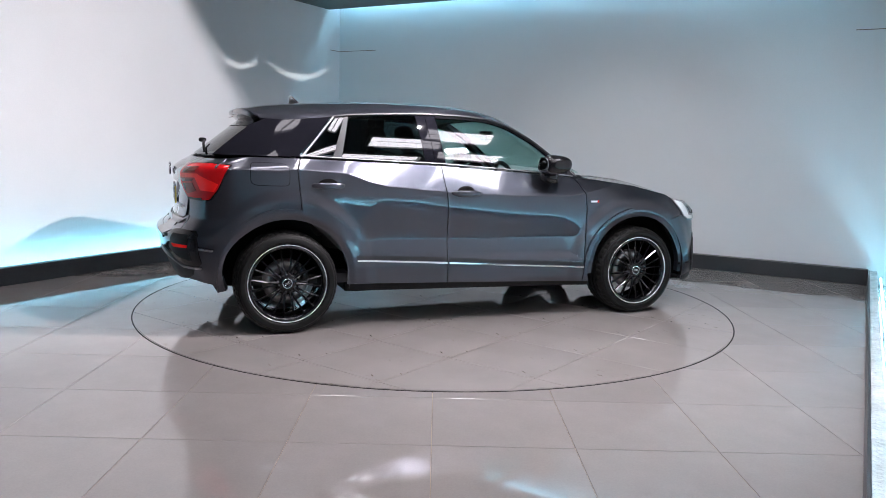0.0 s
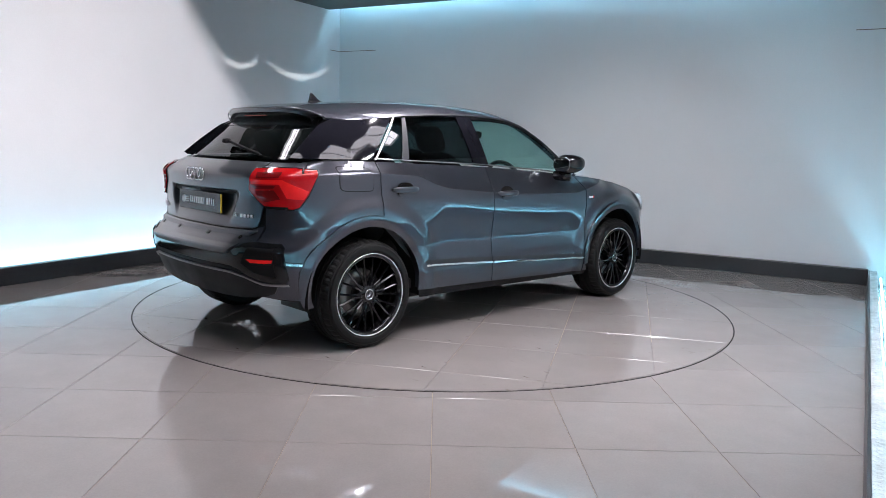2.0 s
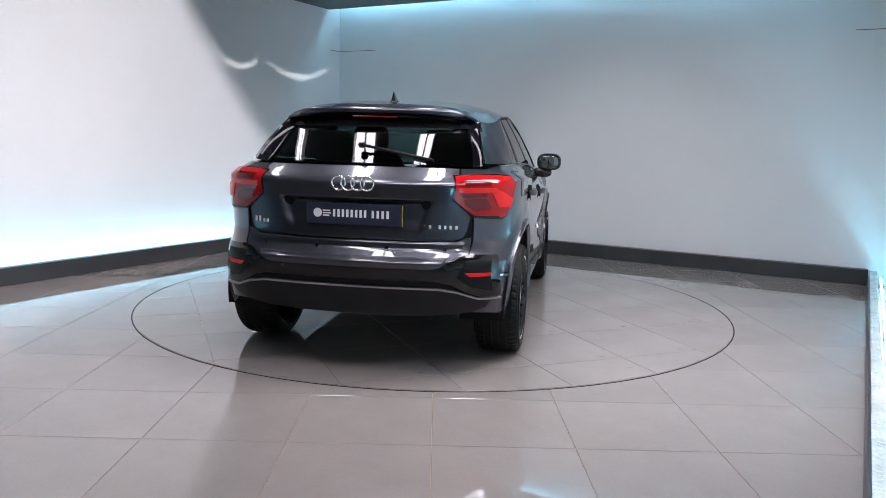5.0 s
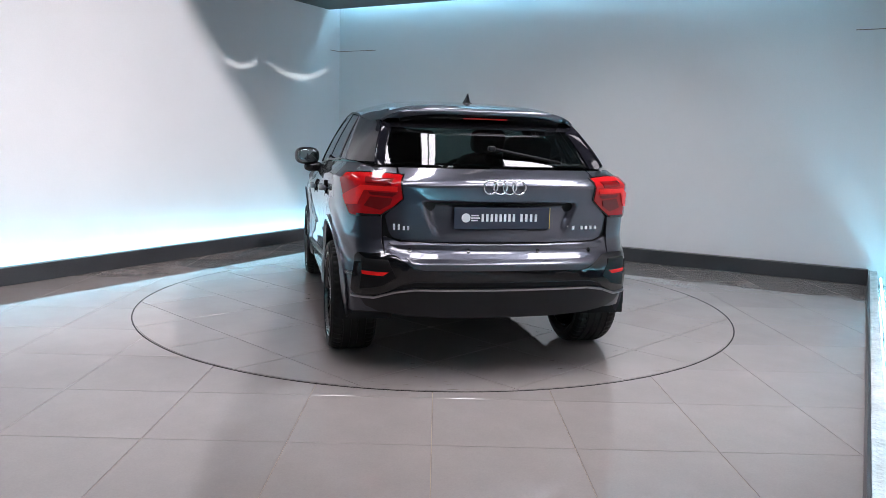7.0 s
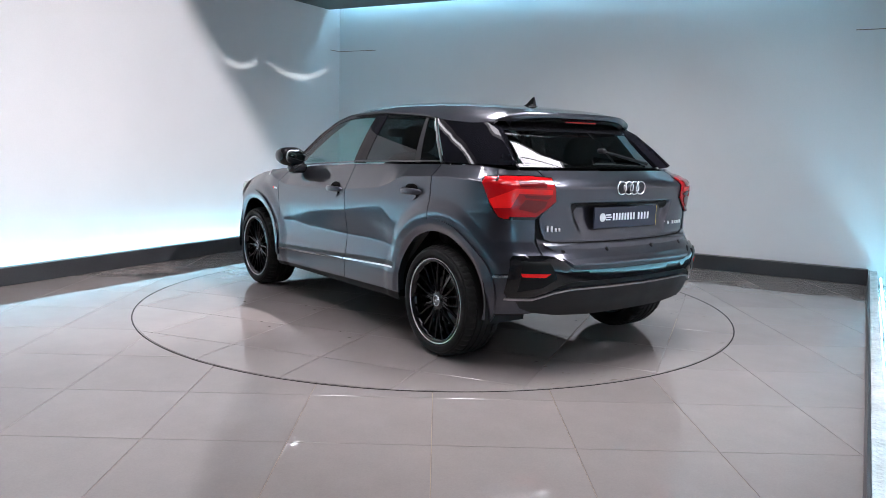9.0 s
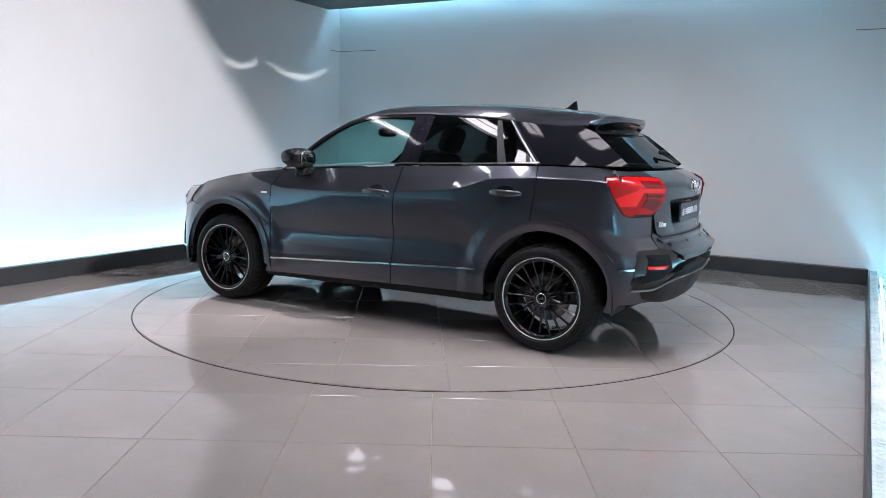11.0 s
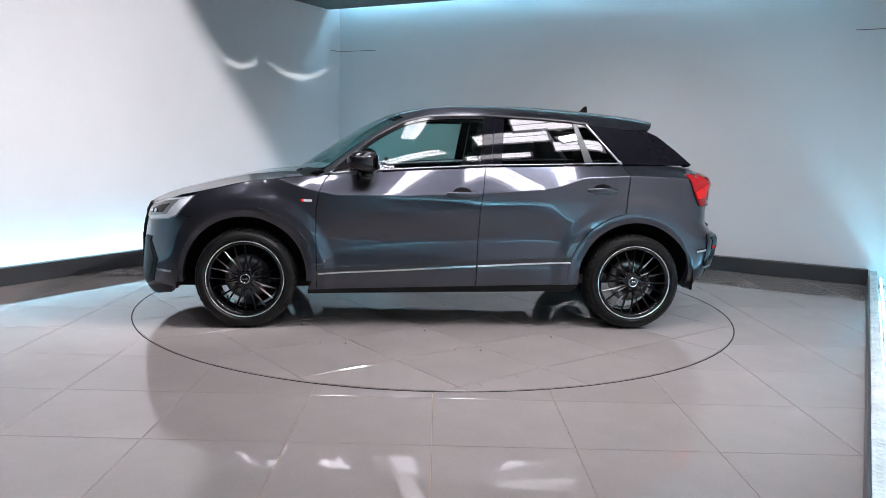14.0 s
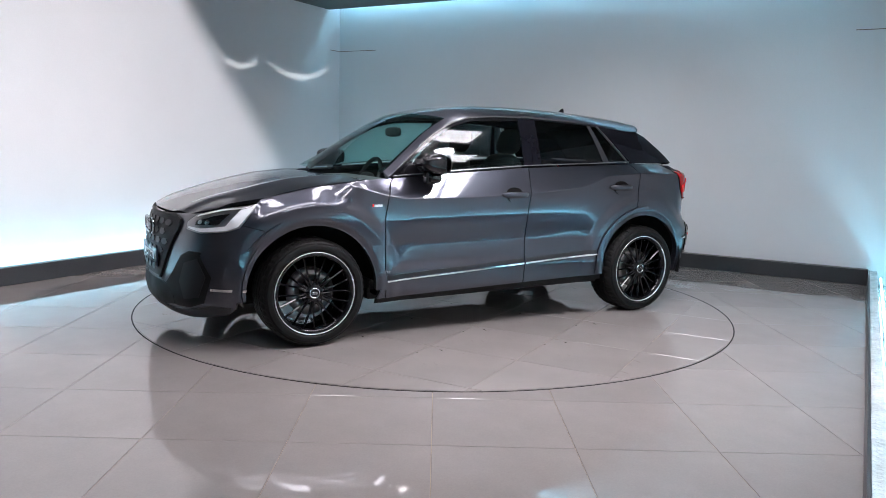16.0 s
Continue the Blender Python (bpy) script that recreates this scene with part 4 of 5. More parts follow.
# roof, pillars, windscreen
ROOF = [(-1.44, -1), (-1.44, 1), (0.22, 1), (0.275, 0.85), (0.335, 0.5), (0.35, 0), (0.335, -0.5), (0.275, -0.85), (0.22, -1)]
roof_panel = panel("roof", ROOF, upper, PAINT, car, step=0.05, outward=up_out, depth=0.015)
pair("windscreen_pillar", [(0.22, 1), (0.275, 0.85), (0.50, 0.875), (0.80, 0.90), (0.80, 1.0)], upper, PAINT, car, step=0.03, outward=lambda p: Vector((0, 1, 1)), depth=0.03)
WS = [(0.345, 0), (0.33, 0.5), (0.272, 0.85), (0.50, 0.873), (0.80, 0.90), (0.86, 0.86), (0.98, 0.5), (1.03, 0)]
WS = WS + [(x, -s) for x, s in WS[::-1] if s]
windscreen = panel("windscreen", WS, upper, GLASS, car, "clear windscreen with dark edge", step=0.06, outward=up_out, depth=0)
pair("windscreen_edge", [(0.270, 0.86), (0.50, 0.88), (0.82, 0.905), (0.82, 0.86), (0.50, 0.845), (0.285, 0.82)], upper, BLACK, windscreen, "black edge band", lift=-0.004, step=0.04, outward=up_out, depth=0)
panel("windscreen_edge", [(0.345, -0.4), (0.345, 0.4), (0.32, 0.6), (0.275, 0.83), (0.295, 0.83), (0.35, 0.6), (0.40, 0.2), (0.40, -0.2), (0.35, -0.6), (0.295, -0.83), (0.275, -0.83), (0.32, -0.6)], upper, BLACK, windscreen, "black edge band", lift=-0.004, step=0.04, outward=up_out, depth=0)

# side glazing
def roof_line(x0, x1, dz=0.0, n=14):
    return [(x0 + (x1 - x0) * i / n, WINTOP(x0 + (x1 - x0) * i / n) + dz) for i in range(n + 1)]


def belt_line(x0, x1, dz=0.0, n=8):
    return [(x0 + (x1 - x0) * i / n, BELT(x0 + (x1 - x0) * i / n) + dz) for i in range(n + 1)]


fw = pair("front_window", belt_line(0.70, -0.232, 0.002) + [(-0.262, 1.408)] + roof_line(-0.25, 0.66, -0.014), glass_side, GLASS, front_doors, "clear front side window", step=0.05, outward=side_out, depth=0)
rw = pair("rear_window", belt_line(-0.365, -0.948, 0.002) + roof_line(-0.872, -0.402, -0.014), glass_side, PRIVACY, rear_doors, "dark tinted rear side window", step=0.05, outward=side_out, depth=0)
pair("rear_window", belt_line(-0.998, -1.180, 0.002) + roof_line(-0.955, -0.900, -0.012, 4), glass_side, PRIVACY, rear_doors, "dark tinted quarter light", step=0.05, outward=side_out, depth=0)
pair("door_pillar", belt_line(-0.225, -0.300, 0.0) + roof_line(-0.335, -0.265, -0.012, 4), glass_side, BLACKGLASS, front_doors, "gloss black pillar cover", lift=0.003, step=0.04, outward=side_out)
pair("door_pillar", belt_line(-0.303, -0.370, 0.0) + roof_line(-0.405, -0.338, -0.012, 4), glass_side, BLACKGLASS, rear_doors, "gloss black pillar cover", lift=0.003, step=0.04, outward=side_out)
pair("window_divider", [(-0.944, 1.114), (-1.000, 1.116), (-0.902, WINTOP(-0.902) - 0.012), (-0.872, WINTOP(-0.872) - 0.012)], glass_side, DARKGREY, rear_doors, "grey window divider", lift=0.004, step=0.03, outward=side_out)
pair("window_slash", [(-1.190, 1.122), (-1.203, 1.124), (-0.972, WINTOP(-0.972) - 0.002), (-0.961, WINTOP(-0.958) - 0.002)], glass_side, TRIM, rear_doors, "bright window trim", lift=0.006, step=0.03, outward=side_out)
DG = [(-0.990, WINTOP(-0.990) - 0.004)] + roof_line(-1.02, -1.40, -0.004, 6) + [(-1.50, 1.318), (-1.62, 1.225), (-1.735, 1.128), (-1.50, 1.124), (-1.222, 1.124)]
pair("rear_quarter_glass", DG, glass_side, BLACKGLASS, car, "glossy black rear quarter glass", lift=0.003, step=0.04, outward=side_out)
# bright and black trims round the windows
def line_strip(pts, h):
    return pts + [(x, z - h) for x, z in pts[::-1]]


pair("window_trim", line_strip(roof_line(0.74, -0.300, 0.003, 26), 0.008), glass_side, DARKGREY, front_doors, "dark window trim", lift=0.007, step=0.03, outward=side_out)
pair("window_trim", line_strip(roof_line(-0.304, -0.985, 0.003, 16), 0.008), glass_side, DARKGREY, rear_doors, "dark window trim", lift=0.007, step=0.03, outward=side_out)
pair("window_trim", line_strip(belt_line(0.76, -0.262, 0.008), 0.005), glass_side, TRIM, front_doors, "bright window trim", lift=0.008, step=0.03, outward=side_out)
pair("window_trim", line_strip(belt_line(-0.266, -1.205, 0.008), 0.005), glass_side, TRIM, rear_doors, "bright window trim", lift=0.008, step=0.03, outward=side_out)
pair("window_seal", line_strip(roof_line(0.66, -0.26, -0.008, 22), 0.018), glass_side, BLACK, front_doors, "black window seal", lift=0.003, step=0.03, outward=side_out)
pair("mirror_corner", [(0.735, 1.022), (0.56, 1.036), (0.62, 1.10), (0.66, 1.105)], glass_side, BLACK, front_doors, "black mirror corner", lift=0.004, step=0.03, outward=side_out)

# rear glass, spoiler, wiper
def back_out(p):
    return Vector((-1, 0, 0.3))


BG = [(-0.628, 1.133), (0.628, 1.133), (0.60, 1.22), (0.555, 1.315), (0.53, 1.37), (-0.53, 1.37), (-0.555, 1.315), (-0.60, 1.22)]
back = panel("rear_screen", BG, back_glass, BACKGLASS, hatch, "dark rear screen", step=0.06, outward=back_out, depth=0)
pair("screen_edge", [(0.628, 1.133), (0.60, 1.22), (0.545, 1.34), (0.525, 1.34), (0.578, 1.22), (0.600, 1.146), (0.0, 1.142), (0.0, 1.133)], back_glass, BLACK, back, "black screen border", lift=-0.003, step=0.05, outward=back_out, depth=0)
panel("screen_edge", [(-0.532, 1.368), (0.532, 1.368), (0.556, 1.316), (-0.556, 1.316)], back_glass, BLACK, back, "black upper screen band", lift=0.003, step=0.05, outward=back_out, depth=0)
for k in (0, 1):
    sg = 1 if k == 0 else -1
    fill = bmesh.new()
    prev = None
    for i in range(13):
        z = 1.122 + 0.248 * i / 12
        yb = float(np.interp(z, [1.133, 1.22, 1.315, 1.37], [0.628, 0.60, 0.555, 0.53]))
        xq = float(np.interp(z, [1.128, 1.225, 1.318, 1.360], [-1.735, -1.62, -1.50, -1.41]))
        inner, outer = back_glass(yb - 0.012, z), glass_side(xq + 0.012, z)
        mid = (inner + outer) / 2 + Vector((-0.010, 0.006, 0))
        row = [fill.verts.new((q.x, q.y * sg, q.z)) for q in (inner, mid, outer)]
        if prev:
            for j in (0, 1):
                fill.faces.new((prev[j], prev[j + 1], row[j + 1], row[j]))
        prev = row
    part("side_fin", fill, BLACKGLASS, hatch, "gloss black fin beside the rear screen", True)
sp = bmesh.new()
N = 24
rows = []
for i in range(N + 1):
    s = -1 + 2 * i / N
    a = abs(s)
    end = -1.570 + 0.085 * a ** 3
    top_front = upper(-1.438, s)
    row = [top_front]
    for t in (0.33, 0.66, 0.93):
        x = -1.438 + (end + 1.438) * t
        q = upper(max(x, -1.62), s * (1 - 0.13 * t * t))
        row.append(Vector((x, q.y, q.z + 0.004 * t)))
    q = upper(-1.565, s * 0.88)
    zt = q.z + 0.002
    row.append(Vector((end, q.y, zt - 0.010)))
    row.append(Vector((end + 0.004, q.y, zt - 0.026)))
    row.append(Vector((-1.50 + 0.04 * a, q.y * 0.985, min(zt - 0.055, 1.355))))
    row.append(Vector((-1.42 + 0.03 * a, q.y * 0.98, 1.372)))
    rows.append([sp.verts.new(p) for p in row])
for r0, r1 in zip(rows, rows[1:]):
    for j in range(7):
        f = sp.faces.new((r0[j], r1[j], r1[j + 1], r0[j + 1]))
        f.material_index = 0 if j < 5 else 1
for r in (rows[0], rows[-1]):
    sp.faces.new(r)
spoiler = part("roof_spoiler", sp, [PAINT, BLACK], hatch, "grey roof spoiler with black underside", True)
part("brake_light", box(-1.569, -1.563, -0.13, 0.13, 1.372, 1.380, bevel=0.002), REDDARK, hatch, "dark red high brake light")
part("wiper_arm", tube([back_glass(0.02, 1.222) + Vector((-0.05, 0, 0)), back_glass(-0.12, 1.20) + Vector((-0.035, 0, 0)), back_glass(-0.40, 1.155) + Vector((-0.022, 0, 0))], 0.009, n=6), SATIN, back, "black wiper arm", True)
part("wiper_pivot", blob((-1.758, 0.015, 1.213), (0.026, 0.020, 0.015)), SATIN, back, "black wiper pivot", True)

# antenna
fin = bmesh.new()
prof = [(-1.02, 1.474), (-1.09, 1.498), (-1.135, 1.540), (-1.152, 1.545), (-1.158, 1.50), (-1.165, 1.466)]
lo = [fin.verts.new((x, 0.016 - 0.013 * max(0, (z - 1.475)) / 0.06, z)) for x, z in prof]
hi = [fin.verts.new((x, -0.016 + 0.013 * max(0, (z - 1.475)) / 0.06, z)) for x, z in prof]
fin.faces.new(lo[::-1])
fin.faces.new(hi)
for i in range(len(prof)):
    k = (i + 1) % len(prof)
    fin.faces.new((lo[i], lo[k], hi[k], hi[i]))
part("antenna", fin, BLACK, roof_panel, "gloss black fin antenna")
part("antenna_base", blob((-1.10, 0, 1.474), (0.075, 0.032, 0.016)), BLACK, roof_panel, "black antenna base", True)

# door handles
def handle(parents, x):
    for k, d in enumerate(parents):
        sg = 1 if k == 0 else -1
        z = 0.905 if x > -0.5 else 0.950
        p = body(ux(x), z)
        # the bowl's shade is put in as a near-black panel laid on the door
        bowl = [(ux(x) + 0.062 * math.cos(a), z + (0.046 if math.sin(a) > 0 else 0.040) * math.copysign(abs(math.sin(a)) ** 0.7, math.sin(a))) for a in np.linspace(0, 2 * math.pi, 20, endpoint=False)]
        panel("handle_bowl", bowl, body, SEAL, d, "black raised panel that stands in for the handle bowl's shade", lift=0.010, depth=0.010, mirror=bool(k), outward=side_out, step=0.02)
        low = [(ux(x) + 0.056 * math.cos(a), z - 0.020 + 0.032 * math.sin(a)) for a in np.linspace(math.pi, 2 * math.pi, 12)]
        panel("bowl_lip", low, body, PAINT, d, "", lift=0.013, depth=0.004, mirror=bool(k), outward=side_out, step=0.015)
        part("handle", blob((x, sg * (p.y + 0.034), z - 0.002), (0.108, 0.015, 0.020), 0.7, 24, 10, (lambda q: Vector((q.x, q.y - sg * 0.024 * (q.x / 0.106) ** 2, q.z)))), PAINT, d, "grey bar handle", True)


handle(front_doors, -0.104)
handle(rear_doors, -1.046)

# mirrors
for k, d in enumerate(front_doors):
    sg = 1 if k == 0 else -1

    def shell(q):
        t = (q.x + 0.09) / 0.18
        f = 1 - 0.35 * t * t
        return Vector((q.x + 0.03 * (abs(q.y) / 0.1), q.y * (1 - 0.15 * t), q.z * f + 0.012 * t))
    m = part("mirror", blob((0.540, sg * 0.897, 1.100), (0.096, 0.106, 0.074), 0.72, 24, 16, shell), BLACK, d, "gloss black door mirror", True)
    part("mirror_glass", blob((0.452, sg * 0.897, 1.104), (0.006, 0.078, 0.054), 0.7, 24, 8), MIRROR, m, "mirror glass", True)
    part("mirror_stalk", blob((0.525, sg * 0.848, 1.018), (0.052, 0.075, 0.040), 0.7, 16, 10), BLACK, m, "black mirror foot", True)
    part("mirror_base", place(box(-0.035, 0.035, -0.03, 0.03, -0.055, 0.06, bevel=0.012), Matrix.Translation((0.548, sg * 0.862, 1.03))), BLACK, m, "black mirror stalk")

# wing badges: a red corner and a plain silver bar
for k in (0, 1):
    sg = 1 if k == 0 else -1
    p = body(ux(0.905), 0.846)
    wingb = part("wing_badge", box(0.872, 0.925, min(sg * (p.y - 0.006), sg * (p.y + 0.003)), max(sg * (p.y - 0.006), sg * (p.y + 0.003)), 0.838, 0.852, bevel=0.001), SILVER, car, "small silver bar badge")
    part("badge_corner", box(0.928, 0.939, min(sg * (p.y - 0.006), sg * (p.y + 0.003)), max(sg * (p.y - 0.006), sg * (p.y + 0.003)), 0.838, 0.854, bevel=0.001), REDLIGHT, wingb, "red badge corner")

# dark shell behind the panels, underbody, wheel housings
def shell_zone(poly, name):
    return pair(name, poly, body, SATIN, car, "dark inner shell", lift=-0.018, depth=0, outward=side_out, step=0.07)


shell_zone(sx([(0.90, 0.22)] + arc(HUBX, ARCHZ, 0.42, 176, 4, 14) + [(1.74, 0.24)]) + [(uf(0.7), 0.24), (ARC[-1], 0.20), (ARC[-1], 0.76), (uf(0.6), 0.78)] + sx([(1.86, 0.82), (1.62, 0.87), (1.3, 0.94), (0.95, 0.99), (0.75, 1.0), (-0.26, 1.075), (-1.2, 1.105), (-1.66, 1.11)])
           + [(ur(0.6), 1.11), (0.0, 1.12), (0.0, 0.33), (ur(0.6), 0.36)] + sx([(-1.74, 0.33)] + arc(-HUBX, ARCHZ, 0.42, 176, 4, 14) + [(-0.88, 0.25)]), "inner_shell")
ub = bmesh.new()
box(-0.9, 0.9, -0.70, 0.70, 0.225, 0.32, ub, 0.02)
box(-1.85, -0.85, -0.55, 0.55, 0.335, 0.44, ub, 0.03)
box(0.85, 1.90, -0.55, 0.55, 0.22, 0.40, ub, 0.03)
part("underbody", ub, SATIN, car, "black underbody")
part("exhaust_box", blob((-1.70, -0.30, 0.35), (0.12, 0.22, 0.06), 0.6), SATIN, car, "dark silencer", True)
for hx in (-HUBX, HUBX):
    for sg in (1, -1):
        lin = bmesh.new()
        prof = arc(0, 0, 0.43, -10, 190, 20)
        a = [lin.verts.new((hx + x, sg * 0.55, ARCHZ + z)) for x, z in prof]
        b = [lin.verts.new((hx + x, sg * 0.835, ARCHZ + z)) for x, z in prof]
        for i in range(len(prof) - 1):
            lin.faces.new((a[i], a[i + 1], b[i + 1], b[i]))
        lin.faces.new(a)
        part("wheel_housing", lin, SATIN, car, "black wheel housing", True)

# ---- wheels ----
def build_wheel():
    w = part("wheel", lathe([(0.238, 0.035), (0.250, 0.030), (0.252, 0.0), (0.244, -0.02), (0.226, -0.05), (0.222, -0.18), (0.240, -0.20), (0.246, -0.205), (0.240, -0.212), (0.214, -0.19), (0.214, -0.05), (0.226, 0.0)], 64),
             RIM, car, "gloss black twenty-spoke alloy wheel with silver rim edge", True)
    part("rim_edge", lathe([(0.2525, 0.031), (0.2560, 0.0335), (0.2580, 0.030), (0.2570, 0.020), (0.2525, 0.020)], 72), SILVER, w, "machined silver rim edge", True)
    prof = [(0.252, 0.020), (0.258, 0.030), (0.275, 0.036), (0.300, 0.036), (0.318, 0.026), (0.3285, 0.008), (0.3325, -0.004)]
    for g in (-0.030, -0.072, -0.114, -0.156):
        prof += [(0.3350, g + 0.010), (0.3350, g + 0.004), (0.3270, g + 0.003), (0.3270, g - 0.003), (0.3350, g - 0.004), (0.3350, g - 0.010)]
    prof += [(0.3325, -0.190), (0.3250, -0.205), (0.300, -0.222), (0.270, -0.222), (0.245, -0.205), (0.240, -0.10)]
    ty = bmesh.new()
    n, m = 144, len(prof)
    rings = []
    for i in range(n):
        a = 2 * math.pi * i / n
        ring = []
        for j, (r, o) in enumerate(prof):
            cut = 0.0045 if (i % 3 == 0 and (r > 0.324 and (o > -0.02 or o < -0.165))) else 0.0
            ring.append(ty.verts.new(((r - cut) * math.cos(a), o, (r - cut) * math.sin(a))))
        rings.append(ring)
    for i in range(n):
        r0, r1 = rings[i], rings[(i + 1) % n]
        for j in range(m):
            ty.faces.new((r0[j], r0[(j + 1) % m], r1[(j + 1) % m], r1[j]))
    part("tyre", ty, RUBBER, w, "black rubber tyre", False)
    sm = part("tyre_sidewall", lathe([(0.262, 0.0345), (0.276, 0.0375), (0.298, 0.0375), (0.312, 0.031), (0.300, 0.0355), (0.276, 0.0355)], 96), RUBBER, w, "smooth tyre wall", True)
    for k in range(10):
        sbm = bmesh.new()
        for side_k in (-1, 1):
            pts = [(0.055, side_k * 0.006, 0.006), (0.12, side_k * 0.012, 0.010), (0.18, side_k * 0.026, 0.012), (0.246, side_k * 0.041, 0.014)]
            vs = []
            for r, t, o in pts:
                wd = 0.0062 if r > 0.06 else 0.011
                vs.append([sbm.verts.new((r, o, t - wd)), sbm.verts.new((r, o + 0.006, t)), sbm.verts.new((r, o, t + wd)), sbm.verts.new((r, o - 0.022, t))])
            for a, b in zip(vs, vs[1:]):
                for q in range(4):
                    sbm.faces.new((a[q], a[(q + 1) % 4], b[(q + 1) % 4], b[q]))
            sbm.faces.new(vs[0])
            sbm.faces.new(vs[-1])
        place(sbm, Matrix.Rotation(radians(36 * k + 9), 4, "Y"))
        part("spoke", sbm, RIM, w)
    part("wheel_hub", lathe([(0.0, 0.014), (0.034, 0.014), (0.062, 0.006), (0.078, -0.008), (0.078, -0.05), (0.0, -0.05)], 40), RIM, w, "black hub", True)
    part("centre_ring", lathe([(0.027, 0.017), (0.0305, 0.0185), (0.0335, 0.017), (0.0335, 0.012), (0.027, 0.012)], 36), CHROME, w, "chrome centre ring", True)
    capb = bmesh.new()
    for i in range(4):
        tube([((i - 1.5) * 0.0085 + 0.0065 * math.cos(a), 0.0158, 0.0065 * math.sin(a)) for a in np.linspace(0, 2 * math.pi, 12, endpoint=False)], 0.0013, True, 5, capb)
    part("centre_mark", capb, CHROME, w, "small chrome rings", True)
    for k in range(5):
        b = lathe([(0.0, 0.012), (0.006, 0.012), (0.008, 0.008), (0.008, -0.01), (0.0, -0.01)], 8)
        a = radians(72 * k + 20)
        part("wheel_bolt", place(b, Matrix.Translation((0.055 * math.cos(a), 0.0, 0.055 * math.sin(a)))), DARKGREY, w)
    part("brake_disc", lathe([(0.07, -0.075), (0.150, -0.075), (0.150, -0.098), (0.07, -0.098)], 48), DISC, w, "grey brake disc", True)
    cal = []
    for i in range(9):
        a = radians(150 + i * 7)
        cal.append((0.125 * math.cos(a), -0.078, 0.125 * math.sin(a)))
    part("brake_caliper", tube(cal, 0.030, n=8), DARKGREY, w, "dark brake caliper", True)
    return w


wheel = build_wheel()
for piece in (wheel, *wheel.children):
    piece.data.transform(Matrix.Diagonal((0.974, 1.0, 0.974, 1.0)))
wheel.matrix_basis = pose(HUBX, HUBY, HUBZ)
for x, y, turn in ((-HUBX, HUBY, 17), (HUBX, -HUBY, 5), (-HUBX, -HUBY, 29)):
    c = copy_thing(wheel, pose(x, y, HUBZ, 0, 0, 180 if y < 0 else 0) @ pose(0, 0, 0, 0, turn, 0))

# ---- cabin ----
def seat(x, y, wide=0.25, back_h=0.62):
    s = part("seat", blob((x, y, 0.58), (0.26, wide, 0.09), 0.55), SEATCLOTH, car, "dark cloth seat", True)
    bk = blob((0, 0, back_h / 2), (0.065, wide, back_h / 2), 0.55)
    part("backrest", place(bk, Matrix.Translation((x - 0.24, y, 0.58)) @ Matrix.Rotation(radians(-20), 4, "Y")), SEATCLOTH, s, "dark cloth backrest", True)
    hr = blob((0, 0, back_h + 0.10), (0.045, wide * 0.52, 0.095), 0.6)
    part("headrest", place(hr, Matrix.Translation((x - 0.24, y, 0.58)) @ Matrix.Rotation(radians(-20), 4, "Y")), SEATCLOTH, s, "dark headrest", True)
    return s


for y in (0.36, -0.36):
    seat(0.10, y)
    seat(-0.78, y * 1.02, 0.30, 0.56)
part("dashboard", blob((0.72, 0, 0.86), (0.20, 0.72, 0.13), 0.55), CABIN, car, "black dashboard", True)
part("steering_wheel", place(tube([(0, 0.175 * math.cos(a), 0.175 * math.sin(a)) for a in np.linspace(0, 2 * math.pi, 28, endpoint=False)], 0.016, True), Matrix.Translation((0.44, -0.36, 0.94)) @ Matrix.Rotation(radians(-24), 4, "Y")), CABIN, car, "black steering wheel", True)
part("steering_hub", place(blob((0, 0, 0), (0.03, 0.11, 0.07), 0.6), Matrix.Translation((0.46, -0.36, 0.93)) @ Matrix.Rotation(radians(-24), 4, "Y")), CABIN, car, "black steering wheel hub", True)
part("inner_mirror", blob((0.40, 0.0, 1.305), (0.02, 0.12, 0.035), 0.6), CABIN, car, "black inner mirror", True)
part("cabin_floor", box(-1.5, 0.9, -0.74, 0.74, 0.30, 0.36), CABIN, car, "black cabin floor")
part("parcel_shelf", box(-1.66, -1.12, -0.60, 0.60, 1.00, 1.03, bevel=0.01), CABIN, car, "black parcel shelf")
pair("door_card", sx([(0.75, 0.40), (0.75, 0.99), (-0.26, 1.06), (-1.2, 1.09), (-1.2, 0.75), (-0.8, 0.40)]), body, CABIN, car, "black door lining", lift=-0.06, depth=0, outward=side_out, step=0.1)
panel("headlining", [(-1.40, -0.93), (-1.40, 0.93), (0.20, 0.93), (0.30, 0.5), (0.30, -0.5), (0.20, -0.93)], upper, HEADLINER, car, "grey headlining", lift=-0.03, depth=0, step=0.1, outward=up_out)

# ---- turntable ----
turntable = link_mesh("turntable", lathe([(0.0, -0.05), (0.0, -0.004), (RT - 0.004, -0.004), (RT - 0.004, -0.05)], 120), GROUT)
place_me = turntable.data
place_me.transform(Matrix.Rotation(radians(90), 4, "X"))
tagged(turntable, "round car turntable paved with polished grey tiles", "turntable")

# ---- lamps and ceiling fittings are above ----
def tile_mesh(name, poly, z0, z1):
    bm = prism(poly, z0, z1)
    top = [e for e in bm.edges if all(v.co.z > z1 - 1e-6 for v in e.verts)]
    bmesh.ops.bevel(bm, geom=top, offset=0.0012, segments=1, affect="EDGES")
    me = bpy.data.meshes.new(name)
    bmesh.ops.recalc_face_normals(bm, faces=bm.faces)
    bm.to_mesh(me)
    bm.free()
    me.materials.append(TILE)
    return me


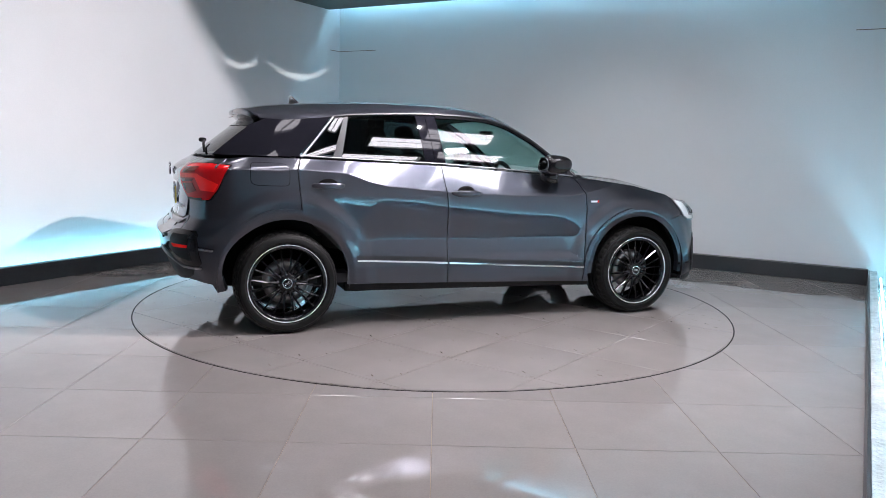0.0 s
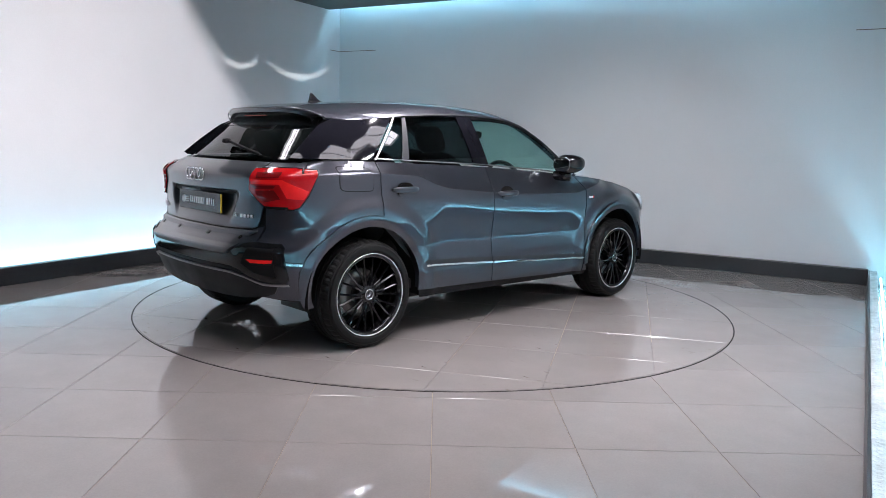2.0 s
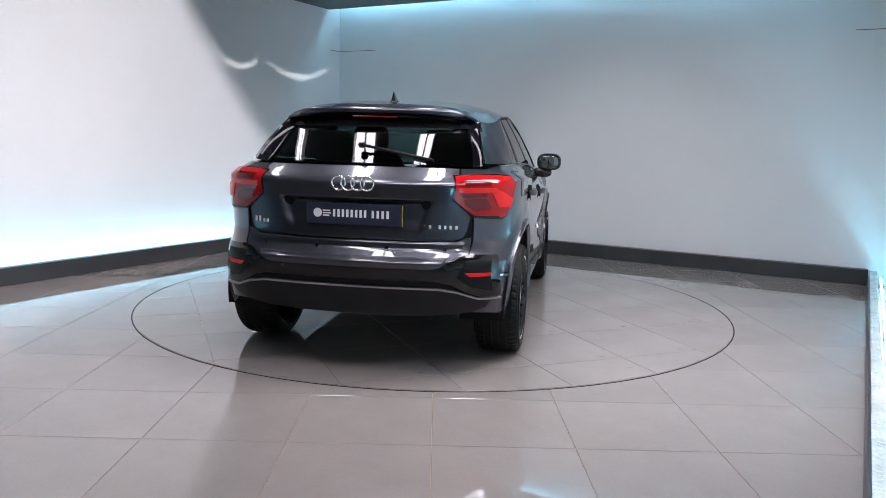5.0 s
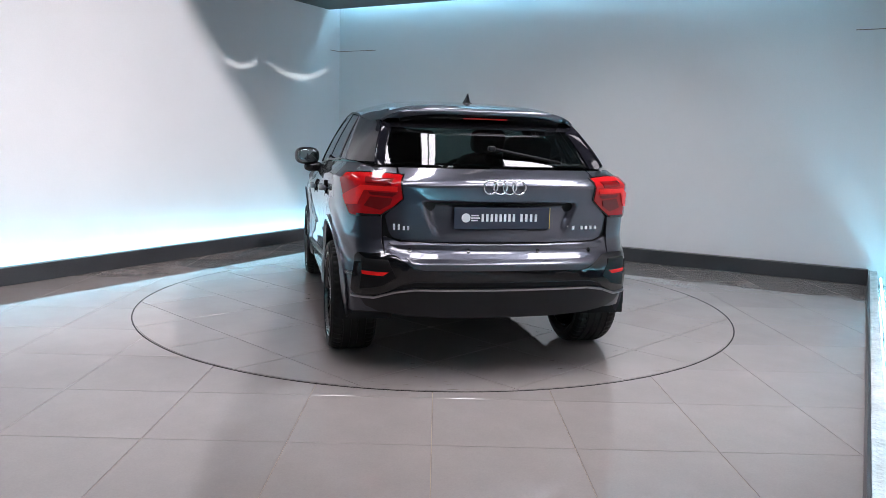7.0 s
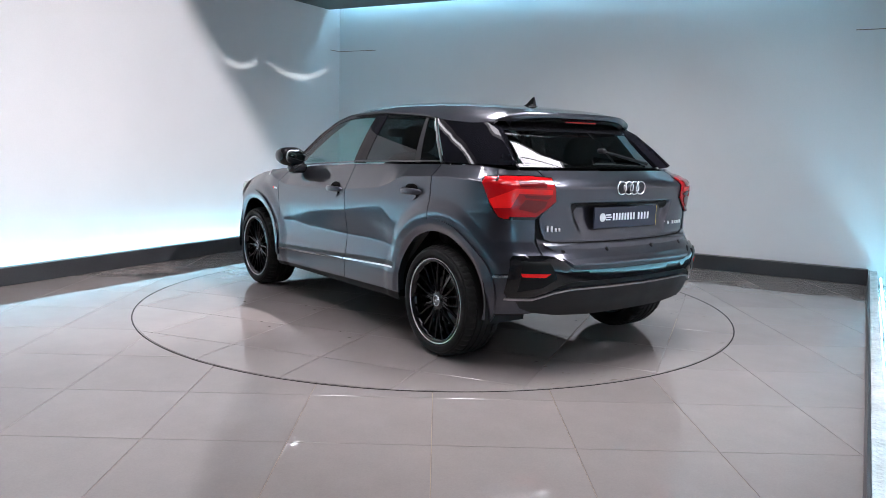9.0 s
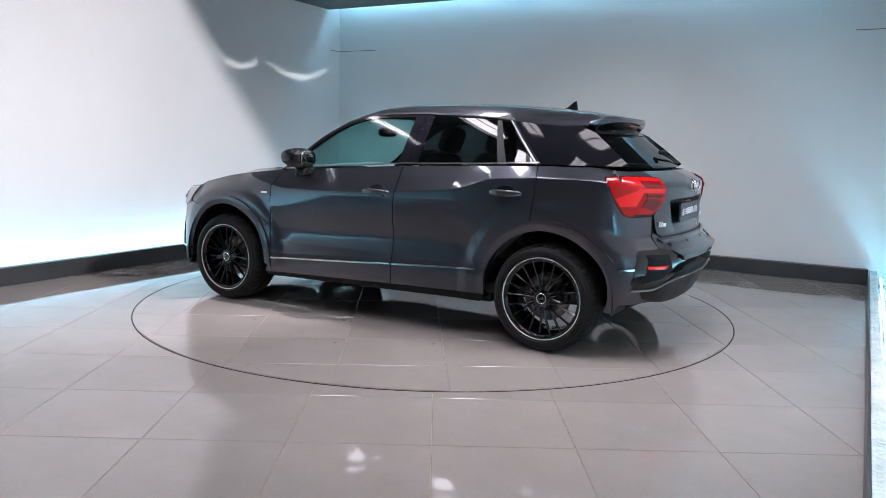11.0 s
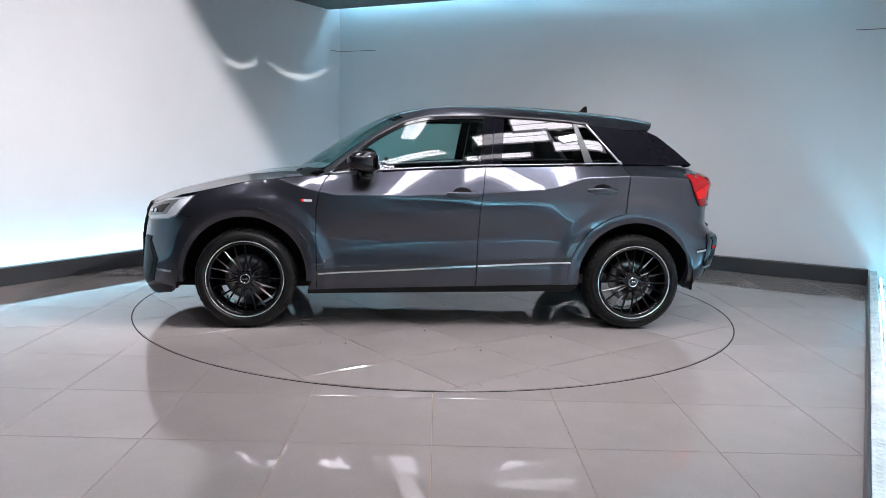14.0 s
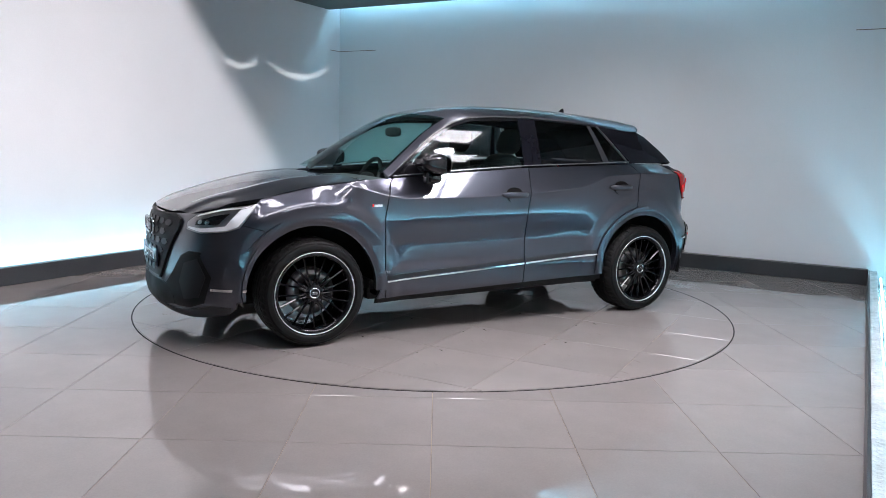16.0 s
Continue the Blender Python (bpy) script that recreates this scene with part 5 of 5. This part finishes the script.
# turntable tiles, clipped by its rim
U, V = Vector((0.8462, 0.5329)), Vector((-0.5329, 0.8462))
rim = [Vector((math.cos(a), math.sin(a))) for a in np.linspace(0, 2 * math.pi, 90, endpoint=False)]
full = None
G = 0.0022
for i in range(-5, 6):
    for j in range(-5, 6):
        a0, b0 = -0.013 + 0.605 * i, 1.215 + 0.572 * (j - 2)
        c = [U * (a0 + p) + V * (b0 + q) for p, q in ((G, G), (0.605 - G, G), (0.605 - G, 0.572 - G), (G, 0.572 - G))]
        far = max(v.length for v in c)
        if min(v.length for v in c) > RT + 0.4:
            continue
        ctr = sum(c, Vector((0, 0))) / 4
        if far < RT - 0.02:
            if full is None:
                full = tile_mesh("tile", [((v - ctr).x, (v - ctr).y) for v in c], -0.010, 0.0)
            ob = new("tile", full)
            ob.location = (ctr.x, ctr.y, 0)
        else:
            poly = c
            for n in rim:
                poly = clip_poly(poly, n * (RT - 0.010), -n)
                if len(poly) < 3:
                    break
            if len(poly) < 3:
                continue
            ob = new("tile", tile_mesh("tile", [(v.x, v.y) for v in poly], -0.010, 0.0))
        ob.parent = turntable

# black gap round the turntable
gap = link_mesh("turntable_gap", lathe([(RT - 0.002, -0.02), (RT - 0.002, -0.0015), (RT + 0.006, -0.0015), (RT + 0.006, -0.02)], 160), SEAL)
gap.data.transform(Matrix.Rotation(radians(90), 4, "X"))
setting(gap, "narrow black gap round the turntable", "gap")

# floor tiles
TX, TY = 0.5986, 0.5892
one = tile_mesh("tile", [(0.0016, 0.0016), (TX - 0.0016, 0.0016), (TX - 0.0016, TY - 0.0016), (0.0016, TY - 0.0016)], -0.012, -0.003)
for i in range(-15, 9):
    for j in range(-14, 14):
        x, y = 0.002 + TX * i, -2.906 + TY * j
        c = Vector((x + TX / 2, y + TY / 2, 0))
        if math.hypot(c.x, c.y) < RT - 0.5:
            continue
        if (c - WC).dot(LN) > 0.5 or (c - WC).dot(BN) > 0.5 or (c - WR).dot(RN) > 0.5 or (c - WL).dot(LDIR) > 0.2:
            continue
        ob = new("tile", one)
        ob.location = (x, y, 0)
        ob.parent = floor


def motions():
    rows = []
    for t in (0, 1.5, 3, 4.5, 6, 7.5, 9, 10.5, 12, 13.5, 15, 16):
        rows.append((t, Matrix.Rotation(radians(19.957 + 11.8034 * t), 4, "Z")))
    walk(car, [(t, m @ pose(0.0245, 0.074, 0)) for t, m in rows])
    walk(turntable, rows)


motions()
